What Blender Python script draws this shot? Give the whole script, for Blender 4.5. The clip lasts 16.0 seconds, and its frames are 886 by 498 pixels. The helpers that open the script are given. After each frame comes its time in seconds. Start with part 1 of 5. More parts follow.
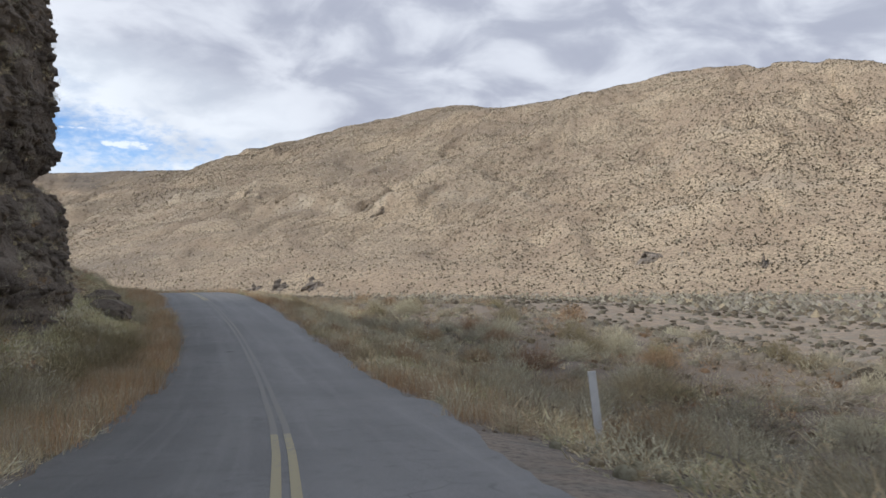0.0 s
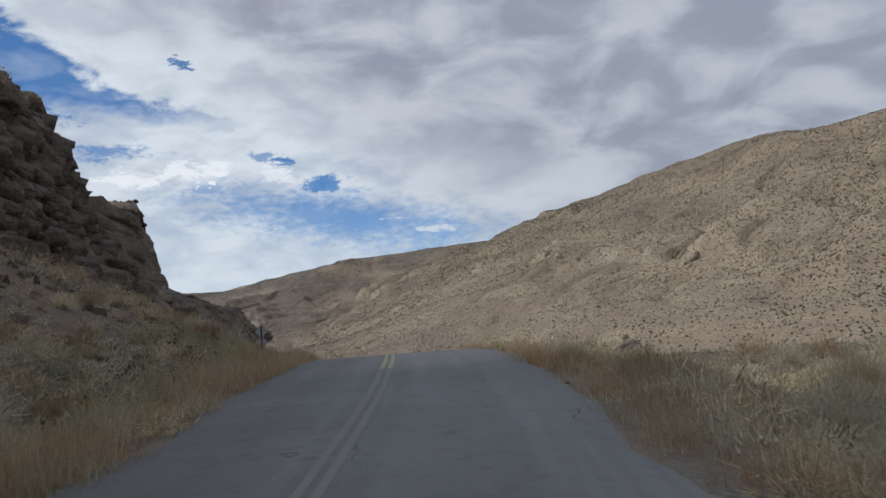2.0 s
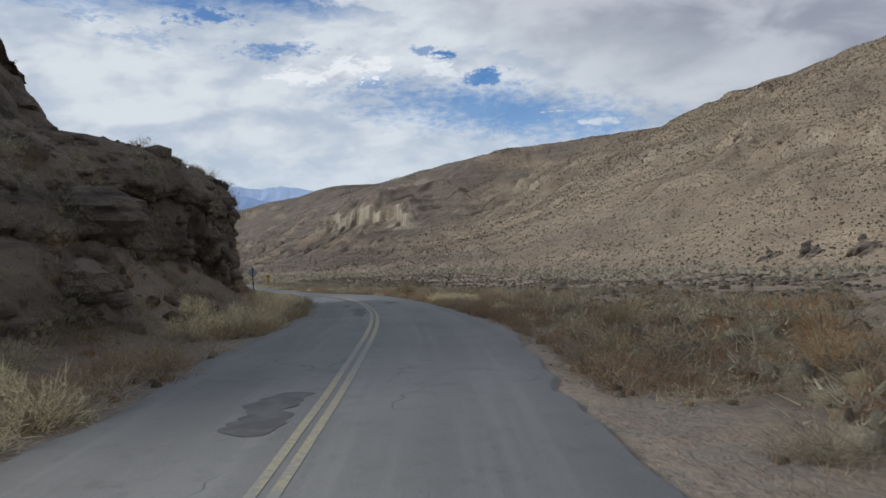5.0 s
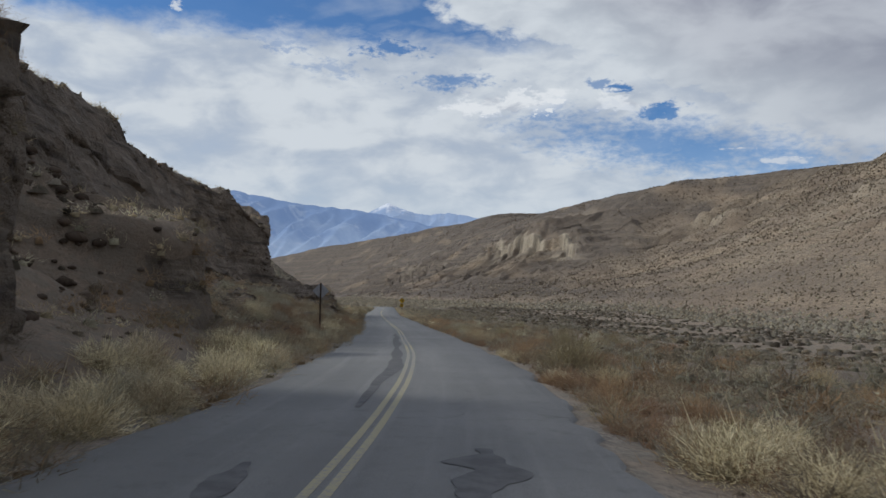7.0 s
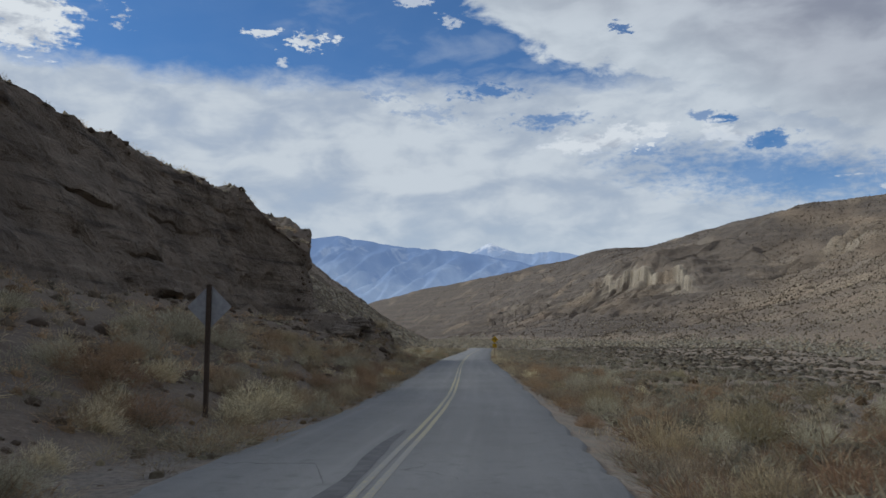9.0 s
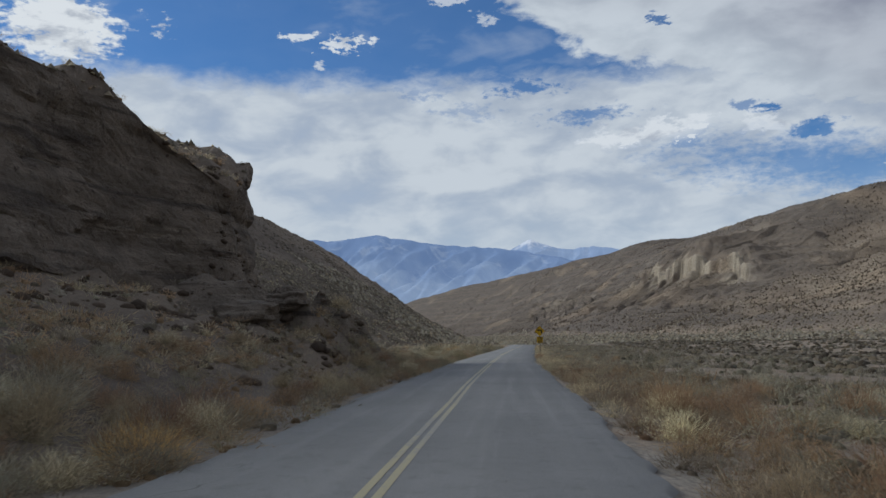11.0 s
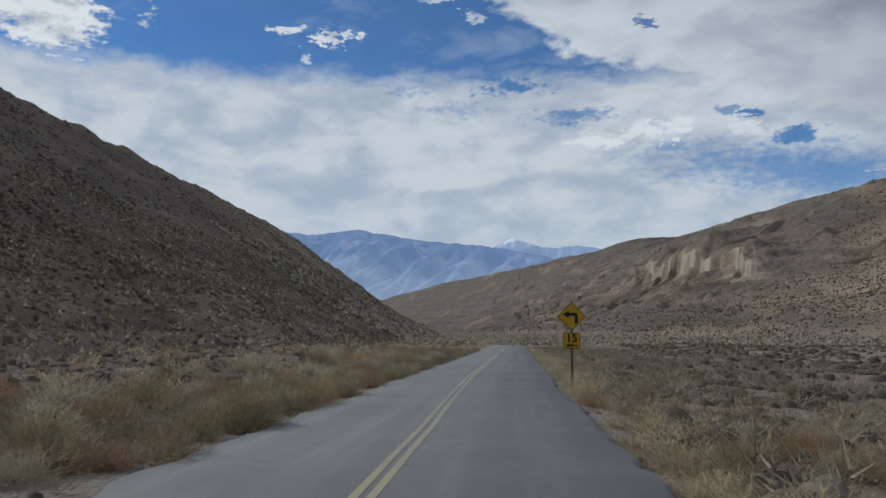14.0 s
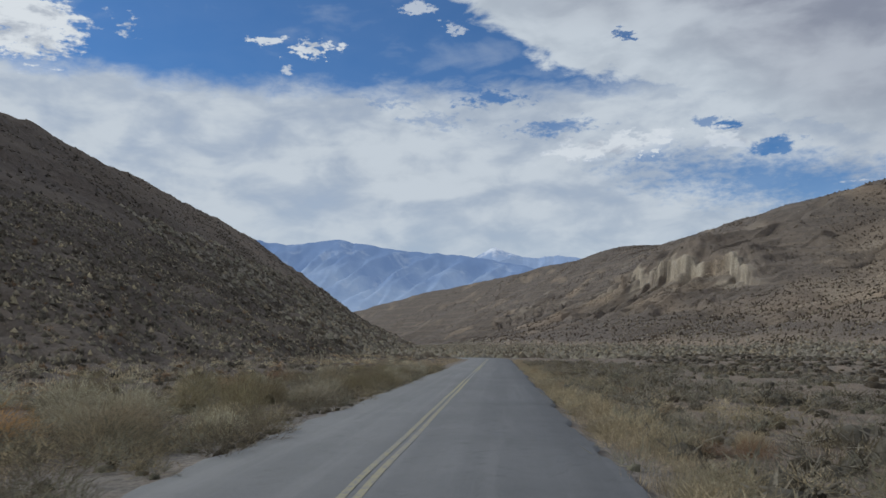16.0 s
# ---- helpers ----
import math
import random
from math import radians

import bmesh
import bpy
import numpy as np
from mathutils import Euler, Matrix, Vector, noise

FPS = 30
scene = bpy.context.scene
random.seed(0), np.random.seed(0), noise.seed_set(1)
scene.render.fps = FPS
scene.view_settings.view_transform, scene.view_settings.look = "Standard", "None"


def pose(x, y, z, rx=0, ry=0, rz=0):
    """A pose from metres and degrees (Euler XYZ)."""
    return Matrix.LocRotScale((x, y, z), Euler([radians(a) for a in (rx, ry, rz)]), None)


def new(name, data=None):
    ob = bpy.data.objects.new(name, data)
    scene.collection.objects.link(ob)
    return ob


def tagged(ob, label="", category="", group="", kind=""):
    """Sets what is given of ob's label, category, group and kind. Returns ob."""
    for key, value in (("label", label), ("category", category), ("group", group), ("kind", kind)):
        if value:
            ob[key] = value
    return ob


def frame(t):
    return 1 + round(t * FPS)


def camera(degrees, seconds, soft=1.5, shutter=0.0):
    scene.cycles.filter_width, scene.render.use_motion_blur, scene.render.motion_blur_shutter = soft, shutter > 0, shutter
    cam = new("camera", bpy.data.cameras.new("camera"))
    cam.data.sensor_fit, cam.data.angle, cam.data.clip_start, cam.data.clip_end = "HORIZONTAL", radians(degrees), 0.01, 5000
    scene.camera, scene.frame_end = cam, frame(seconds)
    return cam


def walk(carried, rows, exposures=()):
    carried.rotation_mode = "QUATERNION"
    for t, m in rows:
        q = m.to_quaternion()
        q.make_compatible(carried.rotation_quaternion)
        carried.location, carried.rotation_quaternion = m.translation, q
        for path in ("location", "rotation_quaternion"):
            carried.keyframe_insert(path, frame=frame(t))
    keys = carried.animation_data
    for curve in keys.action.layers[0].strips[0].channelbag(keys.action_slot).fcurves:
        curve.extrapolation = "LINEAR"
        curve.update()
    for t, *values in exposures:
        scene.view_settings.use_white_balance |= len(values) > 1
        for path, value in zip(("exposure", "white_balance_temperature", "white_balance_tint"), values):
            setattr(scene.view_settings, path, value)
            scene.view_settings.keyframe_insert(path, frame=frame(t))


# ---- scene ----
cam = camera(57.42, 16.0, shutter=0.07)
PATH = [
    (0.0, 0.00, 0.00, -0.00, 92.57, 0.80, 0.03),
    (0.5, -1.30, 8.48, -0.48, 94.11, 2.08, 5.73),
    (1.0, -2.77, 16.94, -0.85, 95.30, 2.97, 12.07),
    (1.5, -4.53, 25.39, -0.97, 96.42, 4.00, 16.71),
    (2.0, -6.79, 33.75, -0.71, 98.05, 4.42, 21.73),
    (2.5, -9.62, 41.95, -0.08, 99.55, 4.44, 26.27),
    (3.0, -12.86, 49.95, 0.83, 100.96, 4.92, 28.19),
    (3.5, -16.43, 57.68, 1.17, 95.71, 5.85, 28.24),
    (3.7, -17.96, 60.76, 1.22, 92.11, 6.15, 28.24),
    (4.0, -20.33, 65.38, 1.20, 90.71, 5.75, 28.94),
    (4.5, -24.54, 73.05, 1.12, 91.01, 4.45, 30.74),
    (5.0, -29.03, 80.62, 1.10, 91.31, 2.95, 32.94),
    (5.5, -33.78, 88.02, 1.22, 91.54, 1.00, 35.50),
    (5.8, -36.74, 92.34, 1.31, 91.84, 0.20, 36.70),
    (6.0, -38.75, 95.17, 1.25, 92.34, -0.20, 38.00),
    (6.5, -43.93, 102.04, 1.12, 93.08, -1.19, 41.94),
    (7.0, -49.28, 108.75, 1.05, 93.69, -0.92, 44.39),
    (7.5, -54.92, 115.20, 0.97, 94.13, -0.39, 47.28),
    (8.0, -60.84, 121.38, 0.95, 95.08, -0.16, 49.39),
    (8.5, -66.90, 127.39, 0.79, 96.02, -0.07, 50.72),
    (9.0, -73.13, 133.12, 0.75, 96.53, 0.14, 51.76),
    (9.5, -79.45, 138.83, 0.62, 96.49, 0.64, 53.07),
    (10.0, -85.86, 144.51, 0.44, 96.50, 1.06, 53.92),
    (10.5, -92.34, 150.17, 0.31, 96.55, 1.16, 54.42),
    (11.0, -98.91, 155.83, 0.25, 96.45, 1.11, 54.72),
    (11.5, -105.56, 161.49, 0.23, 96.27, 0.87, 54.74),
    (12.0, -112.32, 167.18, 0.25, 96.12, 0.52, 54.59),
    (12.5, -119.20, 172.90, 0.30, 96.02, 0.27, 54.39),
    (13.0, -126.17, 178.68, 0.33, 95.89, -0.17, 54.06),
    (13.5, -133.10, 184.53, 0.27, 96.13, -0.25, 53.79),
    (14.0, -139.95, 190.34, 0.24, 96.25, -0.04, 53.40),
    (14.5, -146.56, 196.19, 0.23, 96.38, 0.17, 53.24),
    (15.0, -153.06, 201.90, 0.22, 96.90, 0.13, 52.74),
    (15.5, -159.50, 207.47, 0.25, 96.89, 0.19, 52.89),
    (16.0, -165.90, 213.23, 0.28, 97.01, 0.19, 52.08),
]
walk(cam, [(r[0], pose(*r[1:])) for r in PATH],
     exposures=((0.0, 0.84, 6350, 9), (1.0, 0.66, 6250, 9), (2.0, 0.26, 6200, 8), (3.0, 0.0, 6150, 8), (6.0, 0.34, 6350, 8), (6.5, 0.26, 6350, 8), (7.0, 0.12, 6300, 8), (7.5, 0.03, 6200, 8), (9.0, 0.0, 6100, 7), (16.0, -0.03, 6100, 7)))

# ---- light ----
SUN_AZ, SUN_EL = 128.0, 34.0          # degrees to the left of +y, and above the level ground
sun_dir = Vector((-math.sin(radians(SUN_AZ)) * math.cos(radians(SUN_EL)),
                  math.cos(radians(SUN_AZ)) * math.cos(radians(SUN_EL)), math.sin(radians(SUN_EL))))
sun_data = bpy.data.lights.new("sun", "SUN")
sun_data.energy, sun_data.angle, sun_data.color = 1.9, radians(10), (1.0, 0.95, 0.86)
sun = new("sun", sun_data)
sun.rotation_euler = (-sun_dir).to_track_quat("-Z", "Y").to_euler()


class Nodes:
    """Short hand for node trees."""

    def __init__(self, tree):
        self.tree, self.n, self.l = tree, tree.nodes, tree.links
        self.n.clear()

    def put(self, sock, value):
        if isinstance(value, bpy.types.NodeSocket):
            self.l.new(value, sock)
        elif value is not None:
            sock.default_value = value

    def add(self, kind, ins=None, operation="", feature="", attribute_name=""):
        node = self.n.new(kind)
        if operation:
            node.operation = operation
        if feature:
            node.feature = feature
        if attribute_name:
            node.attribute_name = attribute_name
        for k, v in (ins or {}).items():
            self.put(node.inputs[k], v)
        return node

    def m(self, op, a, b=None, c=None, clamp=False):
        node = self.n.new("ShaderNodeMath")
        node.operation, node.use_clamp = op, clamp
        for i, v in enumerate((a, b, c)):
            self.put(node.inputs[i], v)
        return node.outputs[0]

    def ramp(self, x, a, b, lo=0.0, hi=1.0, smooth=True):
        node = self.add("ShaderNodeMapRange", {0: x, 1: a, 2: b, 3: lo, 4: hi})
        node.interpolation_type = "SMOOTHSTEP" if smooth else "LINEAR"
        return node.outputs[0]

    def noise(self, vec, scale, detail=4.0, rough=0.55, dist=0.0):
        return self.add("ShaderNodeTexNoise", {"Vector": vec, "Scale": scale, "Detail": detail,
                                               "Roughness": rough, "Distortion": dist}).outputs["Fac"]

    def mix(self, f, a, b, mode="MIX"):
        node = self.add("ShaderNodeMix")
        node.data_type, node.blend_type = "RGBA", mode
        self.put(node.inputs[0], f)
        self.put(node.inputs[6], (*a, 1) if isinstance(a, tuple) and len(a) == 3 else a)
        self.put(node.inputs[7], (*b, 1) if isinstance(b, tuple) and len(b) == 3 else b)
        return node.outputs[2]


def build_sky():
    world = bpy.data.worlds.new("sky")
    scene.world = world
    world.use_nodes = True
    g = Nodes(world.node_tree)
    co = g.add("ShaderNodeTexCoord").outputs["Generated"]
    d = g.add("ShaderNodeVectorMath", {0: co}, operation="NORMALIZE").outputs[0]
    sep = g.add("ShaderNodeSeparateXYZ", {0: d})
    x, y, z = sep.outputs
    deg = 180 / math.pi
    az = g.m("MULTIPLY", g.m("ARCTAN2", g.m("MULTIPLY", x, -1.0), y), deg)
    el = g.m("MULTIPLY", g.m("ARCSINE", z), deg)
    # the cloud layer as seen on a flat plane overhead
    h = g.m("ADD", g.m("MAXIMUM", z, 0.0), 0.10)
    flat = g.add("ShaderNodeCombineXYZ", {0: g.m("DIVIDE", x, h), 1: g.m("DIVIDE", y, h), 2: 0.0}).outputs[0]
    ang = g.add("ShaderNodeCombineXYZ", {0: g.m("MULTIPLY", az, 0.05), 1: g.m("MULTIPLY", el, 0.10), 2: 0.0}).outputs[0]
    n_big = g.noise(flat, 0.55, 3.0, 0.5)
    n_mid = g.noise(ang, 5.2, 5.0, 0.55, 0.3)
    n_fine = g.noise(ang, 7.0, 7.0, 0.6, 0.3)
    n_streak = g.noise(g.add("ShaderNodeCombineXYZ", {0: g.m("MULTIPLY", az, 0.045), 1: g.m("ADD", g.m("MULTIPLY", el, 0.115), g.m("MULTIPLY", az, 0.010)), 2: 3.0}).outputs[0], 2.6, 4.0, 0.5, 0.4)
    n_flow = g.noise(ang, 2.6, 5.0, 0.5, 0.5)
    n_rag = g.noise(ang, 24.0, 5.0, 0.6, 0.2)
    edge = g.m("ADD", g.m("MULTIPLY", g.m("SUBTRACT", n_mid, 0.5), 5.0), g.m("MULTIPLY", g.m("SUBTRACT", n_fine, 0.5), 7.0))
    rag = g.m("ADD", g.m("MULTIPLY", edge, 0.75), g.m("MULTIPLY", g.m("SUBTRACT", n_rag, 0.5), 7.0))

    def blob(a0, e0, ra, re, tilt=0.0, ragged=0.35, lo=-0.12, hi=0.28):
        da, de = g.m("SUBTRACT", az, a0), g.m("SUBTRACT", el, e0)
        de = g.m("SUBTRACT", de, g.m("MULTIPLY", da, tilt))
        r2 = g.m("ADD", g.m("POWER", g.m("DIVIDE", da, ra), 2.0), g.m("POWER", g.m("DIVIDE", de, re), 2.0))
        return g.ramp(g.m("ADD", g.m("SUBTRACT", 1.0, g.m("SQRT", r2)), g.m("MULTIPLY", rag, ragged)), lo, hi)

    def join(*items):
        out = items[0]
        for it in items[1:]:
            out = g.m("MAXIMUM", out, it)
        return out

    def times(v, k):
        return g.m("MULTIPLY", v, k)

    # thick sheet: everything above a bent slanting line
    line_ = g.m("MAXIMUM", g.m("MULTIPLY_ADD", az, 0.335, 4.94), g.m("MULTIPLY_ADD", az, 0.62, -7.6))
    t_line = g.m("SUBTRACT", el, line_)
    thick = g.ramp(g.m("ADD", t_line, g.m("MULTIPLY", edge, 0.55)), -0.6, 0.7)
    holes = join(times(blob(38.9, 21.3, 0.8, 0.34, 0.1, 0.7, -0.3, 0.5), 0.9), times(blob(32.0, 14.75, 0.75, 0.30, 0.1, 0.6, -0.3, 0.5), 0.95), times(blob(33.5, 15.2, 0.7, 0.24, 0.0, 0.7, -0.3, 0.8), 0.7),
                 times(blob(29.3, 13.2, 1.5, 0.55, -0.08, 0.4, -0.3, 0.5), 0.95))
    # veil of high cloud, with openings
    veil = g.m("ADD", 0.94, g.m("ADD", times(g.m("SUBTRACT", n_streak, 0.5), 0.6), times(g.m("SUBTRACT", n_mid, 0.5), 0.45)), None, True)
    top_gap = g.ramp(g.m("ADD", el, times(edge, 0.42)), 16.9, 19.0)
    low_gap = times(blob(28.0, 10.6, 13.0, 2.2, 0.19, 0.22, -0.25, 0.9), 0.80)
    small = join(times(blob(44.0, 15.3, 2.6, 0.6, 0.0, 0.6, -0.4, 0.9), 0.75), times(blob(48.3, 17.5, 2.4, 0.65, 0.0, 0.5, -0.3, 0.7), 0.9), times(blob(52.5, 15.9, 2.0, 0.55, 0.0, 0.8, -0.4, 1.0), 0.35),
                 times(blob(36.8, 12.8, 3.0, 0.6, 0.0, 0.6, -0.4, 1.0), 0.6), times(blob(56.5, 17.4, 2.2, 0.5, 0.0, 0.8, -0.4, 1.0), 0.45))
    thick = g.m("MULTIPLY", thick, g.m("SUBTRACT", 1.0, holes))
    veil = g.m("MULTIPLY", veil, g.m("SUBTRACT", 1.0, join(times(top_gap, 0.95), low_gap, small, holes)))
    wisp = times(g.ramp(g.m("ADD", times(n_streak, 0.7), times(n_mid, 0.3)), 0.50, 0.70), 0.28)
    puff = join(times(blob(61.9, 20.65, 1.35, 0.62, -0.05, 0.75, -0.15, 0.55), 0.92), times(blob(64.4, 21.0, 1.3, 0.34, -0.05, 0.7, -0.15, 0.6), 0.9), times(blob(63.4, 19.15, 0.55, 0.30, 0.0, 0.7, -0.2, 0.7), 0.75),
                blob(80.6, 20.4, 3.9, 2.5, 0.1, 0.26, -0.12, 0.4), times(blob(74.1, 20.9, 0.6, 0.6, 0.0, 0.8, -0.2, 0.8), 0.7), times(blob(53.8, 23.6, 1.2, 0.35, 0.0, 0.8, -0.2, 0.8), 0.7),
                times(blob(51.3, 22.2, 1.0, 0.4, 0.2, 0.8, -0.2, 0.8), 0.65), times(blob(24.2, 10.45, 1.2, 0.16, 0.0, 0.5, -0.3, 0.8), 0.8), times(blob(21.6, 9.55, 1.7, 0.24, 0.03, 0.5, -0.3, 0.8), 0.8),
                times(blob(21.9, 10.6, 0.9, 0.14, 0.0, 0.5, -0.3, 0.8), 0.6))
    cumulus = join(times(blob(40.2, 13.85, 3.9, 0.85, -0.09, 0.4, -0.12, 0.45), 0.95), times(blob(43.0, 14.75, 0.8, 0.5, 0.0, 0.5, -0.1, 0.6), 0.8), times(blob(32.2, 13.75, 2.0, 0.75, 0.0, 0.4, -0.1, 0.5), 0.85))
    cover = g.m("MAXIMUM", join(veil, thick, puff, cumulus, wisp), g.ramp(el, 32.0, 44.0, 0.0, 0.8), None, True)

    sky = g.add("ShaderNodeTexSky")
    sky.sky_type, sky.sun_disc, sky.sun_elevation, sky.sun_rotation = "NISHITA", False, radians(SUN_EL), radians(-SUN_AZ)
    sky.altitude, sky.air_density, sky.dust_density, sky.ozone_density = 1500.0, 1.0, 0.6, 2.5
    blue = g.mix(1.0, sky.outputs[0], (0.050, 0.083, 0.112), "MULTIPLY")
    # white near the edges of the sheet, grey and lavender where it is deep
    depth_ = g.m("SUBTRACT", t_line, g.ramp(az, 24.0, 36.0, 0.0, 3.0))
    deep = g.ramp(g.m("ADD", depth_, times(g.m("SUBTRACT", n_big, 0.5), 22.0)), -0.5, 6.5)
    tex = g.m("ADD", times(n_mid, 0.6), times(n_fine, 0.4))
    white = g.mix(g.ramp(g.m("ADD", times(n_mid, 0.5), times(n_streak, 0.5)), 0.38, 0.60), (0.53, 0.57, 0.63), (0.69, 0.725, 0.77))
    grey = g.mix(g.ramp(g.m("ADD", times(n_flow, 0.75), times(tex, 0.25)), 0.38, 0.64), (0.305, 0.32, 0.39), (0.56, 0.58, 0.635))
    puffy = g.mix(g.ramp(n_fine, 0.36, 0.53), (0.55, 0.575, 0.63), (0.86, 0.87, 0.885))
    cloud = g.mix(g.m("MULTIPLY", deep, thick), white, grey)
    cloud = g.mix(join(puff, cumulus), cloud, puffy)
    cloud = g.mix(g.ramp(az, 34.0, 12.0, 0.0, 0.5), cloud, g.mix(g.ramp(n_flow, 0.40, 0.62), (0.30, 0.32, 0.385), (0.46, 0.48, 0.535)))
    haze = g.ramp(el, 2.0, 11.0, 0.6, 0.0)
    col = g.mix(cover, blue, cloud)
    col = g.mix(haze, col, (0.56, 0.64, 0.73))
    bg = g.add("ShaderNodeBackground", {0: col, 1: 0.84})
    out = g.add("ShaderNodeOutputWorld")
    g.l.new(bg.outputs[0], out.inputs[0])


build_sky()

# ---- materials ----


def material(name, rough=0.9, metal=0.0):
    mat = bpy.data.materials.new(name)
    mat.use_nodes = True
    g = Nodes(mat.node_tree)
    bsdf = g.add("ShaderNodeBsdfPrincipled", {"Roughness": rough, "Metallic": metal})
    bsdf.inputs["Specular IOR Level"].default_value = 0.25
    out = g.add("ShaderNodeOutputMaterial")
    g.l.new(bsdf.outputs[0], out.inputs[0])
    pos = g.add("ShaderNodeNewGeometry").outputs["Position"]
    return mat, g, bsdf, pos


def bump(g, bsdf, height, strength, distance=0.1):
    node = g.add("ShaderNodeBump", {"Strength": strength, "Distance": distance, "Height": height})
    g.l.new(node.outputs[0], bsdf.inputs["Normal"])


def attr(g, name):
    return g.add("ShaderNodeAttribute", attribute_name=name)


def ground_material():
    """Desert soil. kind.r: gravel, kind.g: pale strata, kind.b: grey scrub floor, kind.a: dark hillside."""
    mat, g, bsdf, pos = material("desert_soil", 0.95)
    kind = attr(g, "kind")
    sep = g.add("ShaderNodeSeparateColor", {0: kind.outputs["Color"]})
    n1, n2, n3 = g.noise(pos, 0.06, 5), g.noise(pos, 0.9, 5, 0.65), g.noise(pos, 9.0, 4, 0.7)
    tan_ = g.mix(g.ramp(n1, 0.35, 0.65), (0.375, 0.287, 0.197), (0.455, 0.358, 0.245))
    tan_ = g.mix(g.ramp(n2, 0.46, 0.66), tan_, (0.215, 0.178, 0.125))
    n4 = g.noise(pos, 0.75, 3, 0.75)
    tan_ = g.mix(g.ramp(n4, 0.525, 0.59, 0.0, 0.85), tan_, (0.158, 0.124, 0.088))
    n6 = g.noise(pos, 2.1, 3, 0.7)
    tan_ = g.mix(g.ramp(n6, 0.53, 0.62, 0.0, 0.6), tan_, (0.175, 0.137, 0.098))
    n5 = g.noise(pos, 0.022, 4, 0.6)
    tan_ = g.mix(g.ramp(n5, 0.42, 0.62, 0.0, 0.5), tan_, (0.25, 0.182, 0.128))
    tan_ = g.mix(g.ramp(n3, 0.55, 0.75), tan_, (0.22, 0.185, 0.135))
    floor_ = g.mix(g.ramp(n2, 0.4, 0.62), (0.31, 0.243, 0.182), (0.225, 0.178, 0.134))
    floor_ = g.mix(g.ramp(n3, 0.5, 0.7), floor_, (0.17, 0.145, 0.115))
    floor_ = g.mix(g.ramp(n4, 0.48, 0.58, 0.0, 0.7), floor_, (0.205, 0.185, 0.15))
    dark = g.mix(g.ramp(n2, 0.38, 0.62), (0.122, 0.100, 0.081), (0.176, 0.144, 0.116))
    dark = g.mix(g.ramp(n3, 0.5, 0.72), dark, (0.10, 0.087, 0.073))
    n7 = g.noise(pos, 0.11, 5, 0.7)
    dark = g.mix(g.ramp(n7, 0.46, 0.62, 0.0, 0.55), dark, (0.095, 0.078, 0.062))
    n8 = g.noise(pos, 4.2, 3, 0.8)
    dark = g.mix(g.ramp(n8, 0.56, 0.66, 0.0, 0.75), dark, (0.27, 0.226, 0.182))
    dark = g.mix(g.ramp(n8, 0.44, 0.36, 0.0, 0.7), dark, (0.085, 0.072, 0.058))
    high = g.add("ShaderNodeSeparateXYZ", {0: pos}).outputs[2]
    bed = g.noise(g.add("ShaderNodeCombineXYZ", {0: 0.0, 1: g.m("MULTIPLY", n1, 1.5), 2: g.m("MULTIPLY", high, 0.16)}).outputs[0], 1.0, 4, 0.65)
    dark = g.mix(g.ramp(bed, 0.52, 0.60, 0.0, 0.45), dark, (0.215, 0.175, 0.135))
    grav = g.mix(g.ramp(n3, 0.4, 0.65), (0.27, 0.245, 0.215), (0.13, 0.12, 0.11))
    pale = g.mix(g.ramp(n2, 0.4, 0.6), (0.42, 0.365, 0.28), (0.32, 0.27, 0.20))
    col = g.mix(sep.outputs[2], tan_, floor_)
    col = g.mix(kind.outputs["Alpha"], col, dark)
    col = g.mix(sep.outputs[1], col, pale)
    col = g.mix(sep.outputs[0], col, grav)
    g.l.new(col, bsdf.inputs["Base Color"])
    hgt = g.m("ADD", g.m("MULTIPLY", n3, 0.25), n2)
    bump(g, bsdf, hgt, 0.7, 0.35)
    return mat


def rock_material():
    mat, g, bsdf, pos = material("dark_rock", 0.92)
    sep = g.add("ShaderNodeSeparateXYZ", {0: pos})
    lay = g.add("ShaderNodeCombineXYZ", {0: g.m("MULTIPLY", sep.outputs[0], 0.12), 1: g.m("MULTIPLY", sep.outputs[1], 0.12), 2: g.m("MULTIPLY", sep.outputs[2], 1.6)}).outputs[0]
    n1, n2, n3, nl = g.noise(pos, 0.35, 4), g.noise(pos, 2.4, 6, 0.65), g.noise(pos, 14.0, 4, 0.7), g.noise(lay, 1.0, 5, 0.6)
    col = g.mix(g.ramp(n1, 0.35, 0.65), (0.178, 0.149, 0.121), (0.264, 0.222, 0.180))
    col = g.mix(g.ramp(nl, 0.52, 0.66), col, (0.110, 0.094, 0.081))
    col = g.mix(g.ramp(nl, 0.40, 0.30), col, (0.312, 0.268, 0.216))
    col = g.mix(g.ramp(n2, 0.55, 0.72), col, (0.085, 0.070, 0.060))
    col = g.mix(g.ramp(n3, 0.62, 0.78), col, (0.22, 0.182, 0.144))
    g.l.new(col, bsdf.inputs["Base Color"])
    bump(g, bsdf, g.m("ADD", g.m("MULTIPLY", n3, 0.3), g.m("ADD", n2, g.m("MULTIPLY", nl, 0.8))), 1.0, 0.45)
    return mat


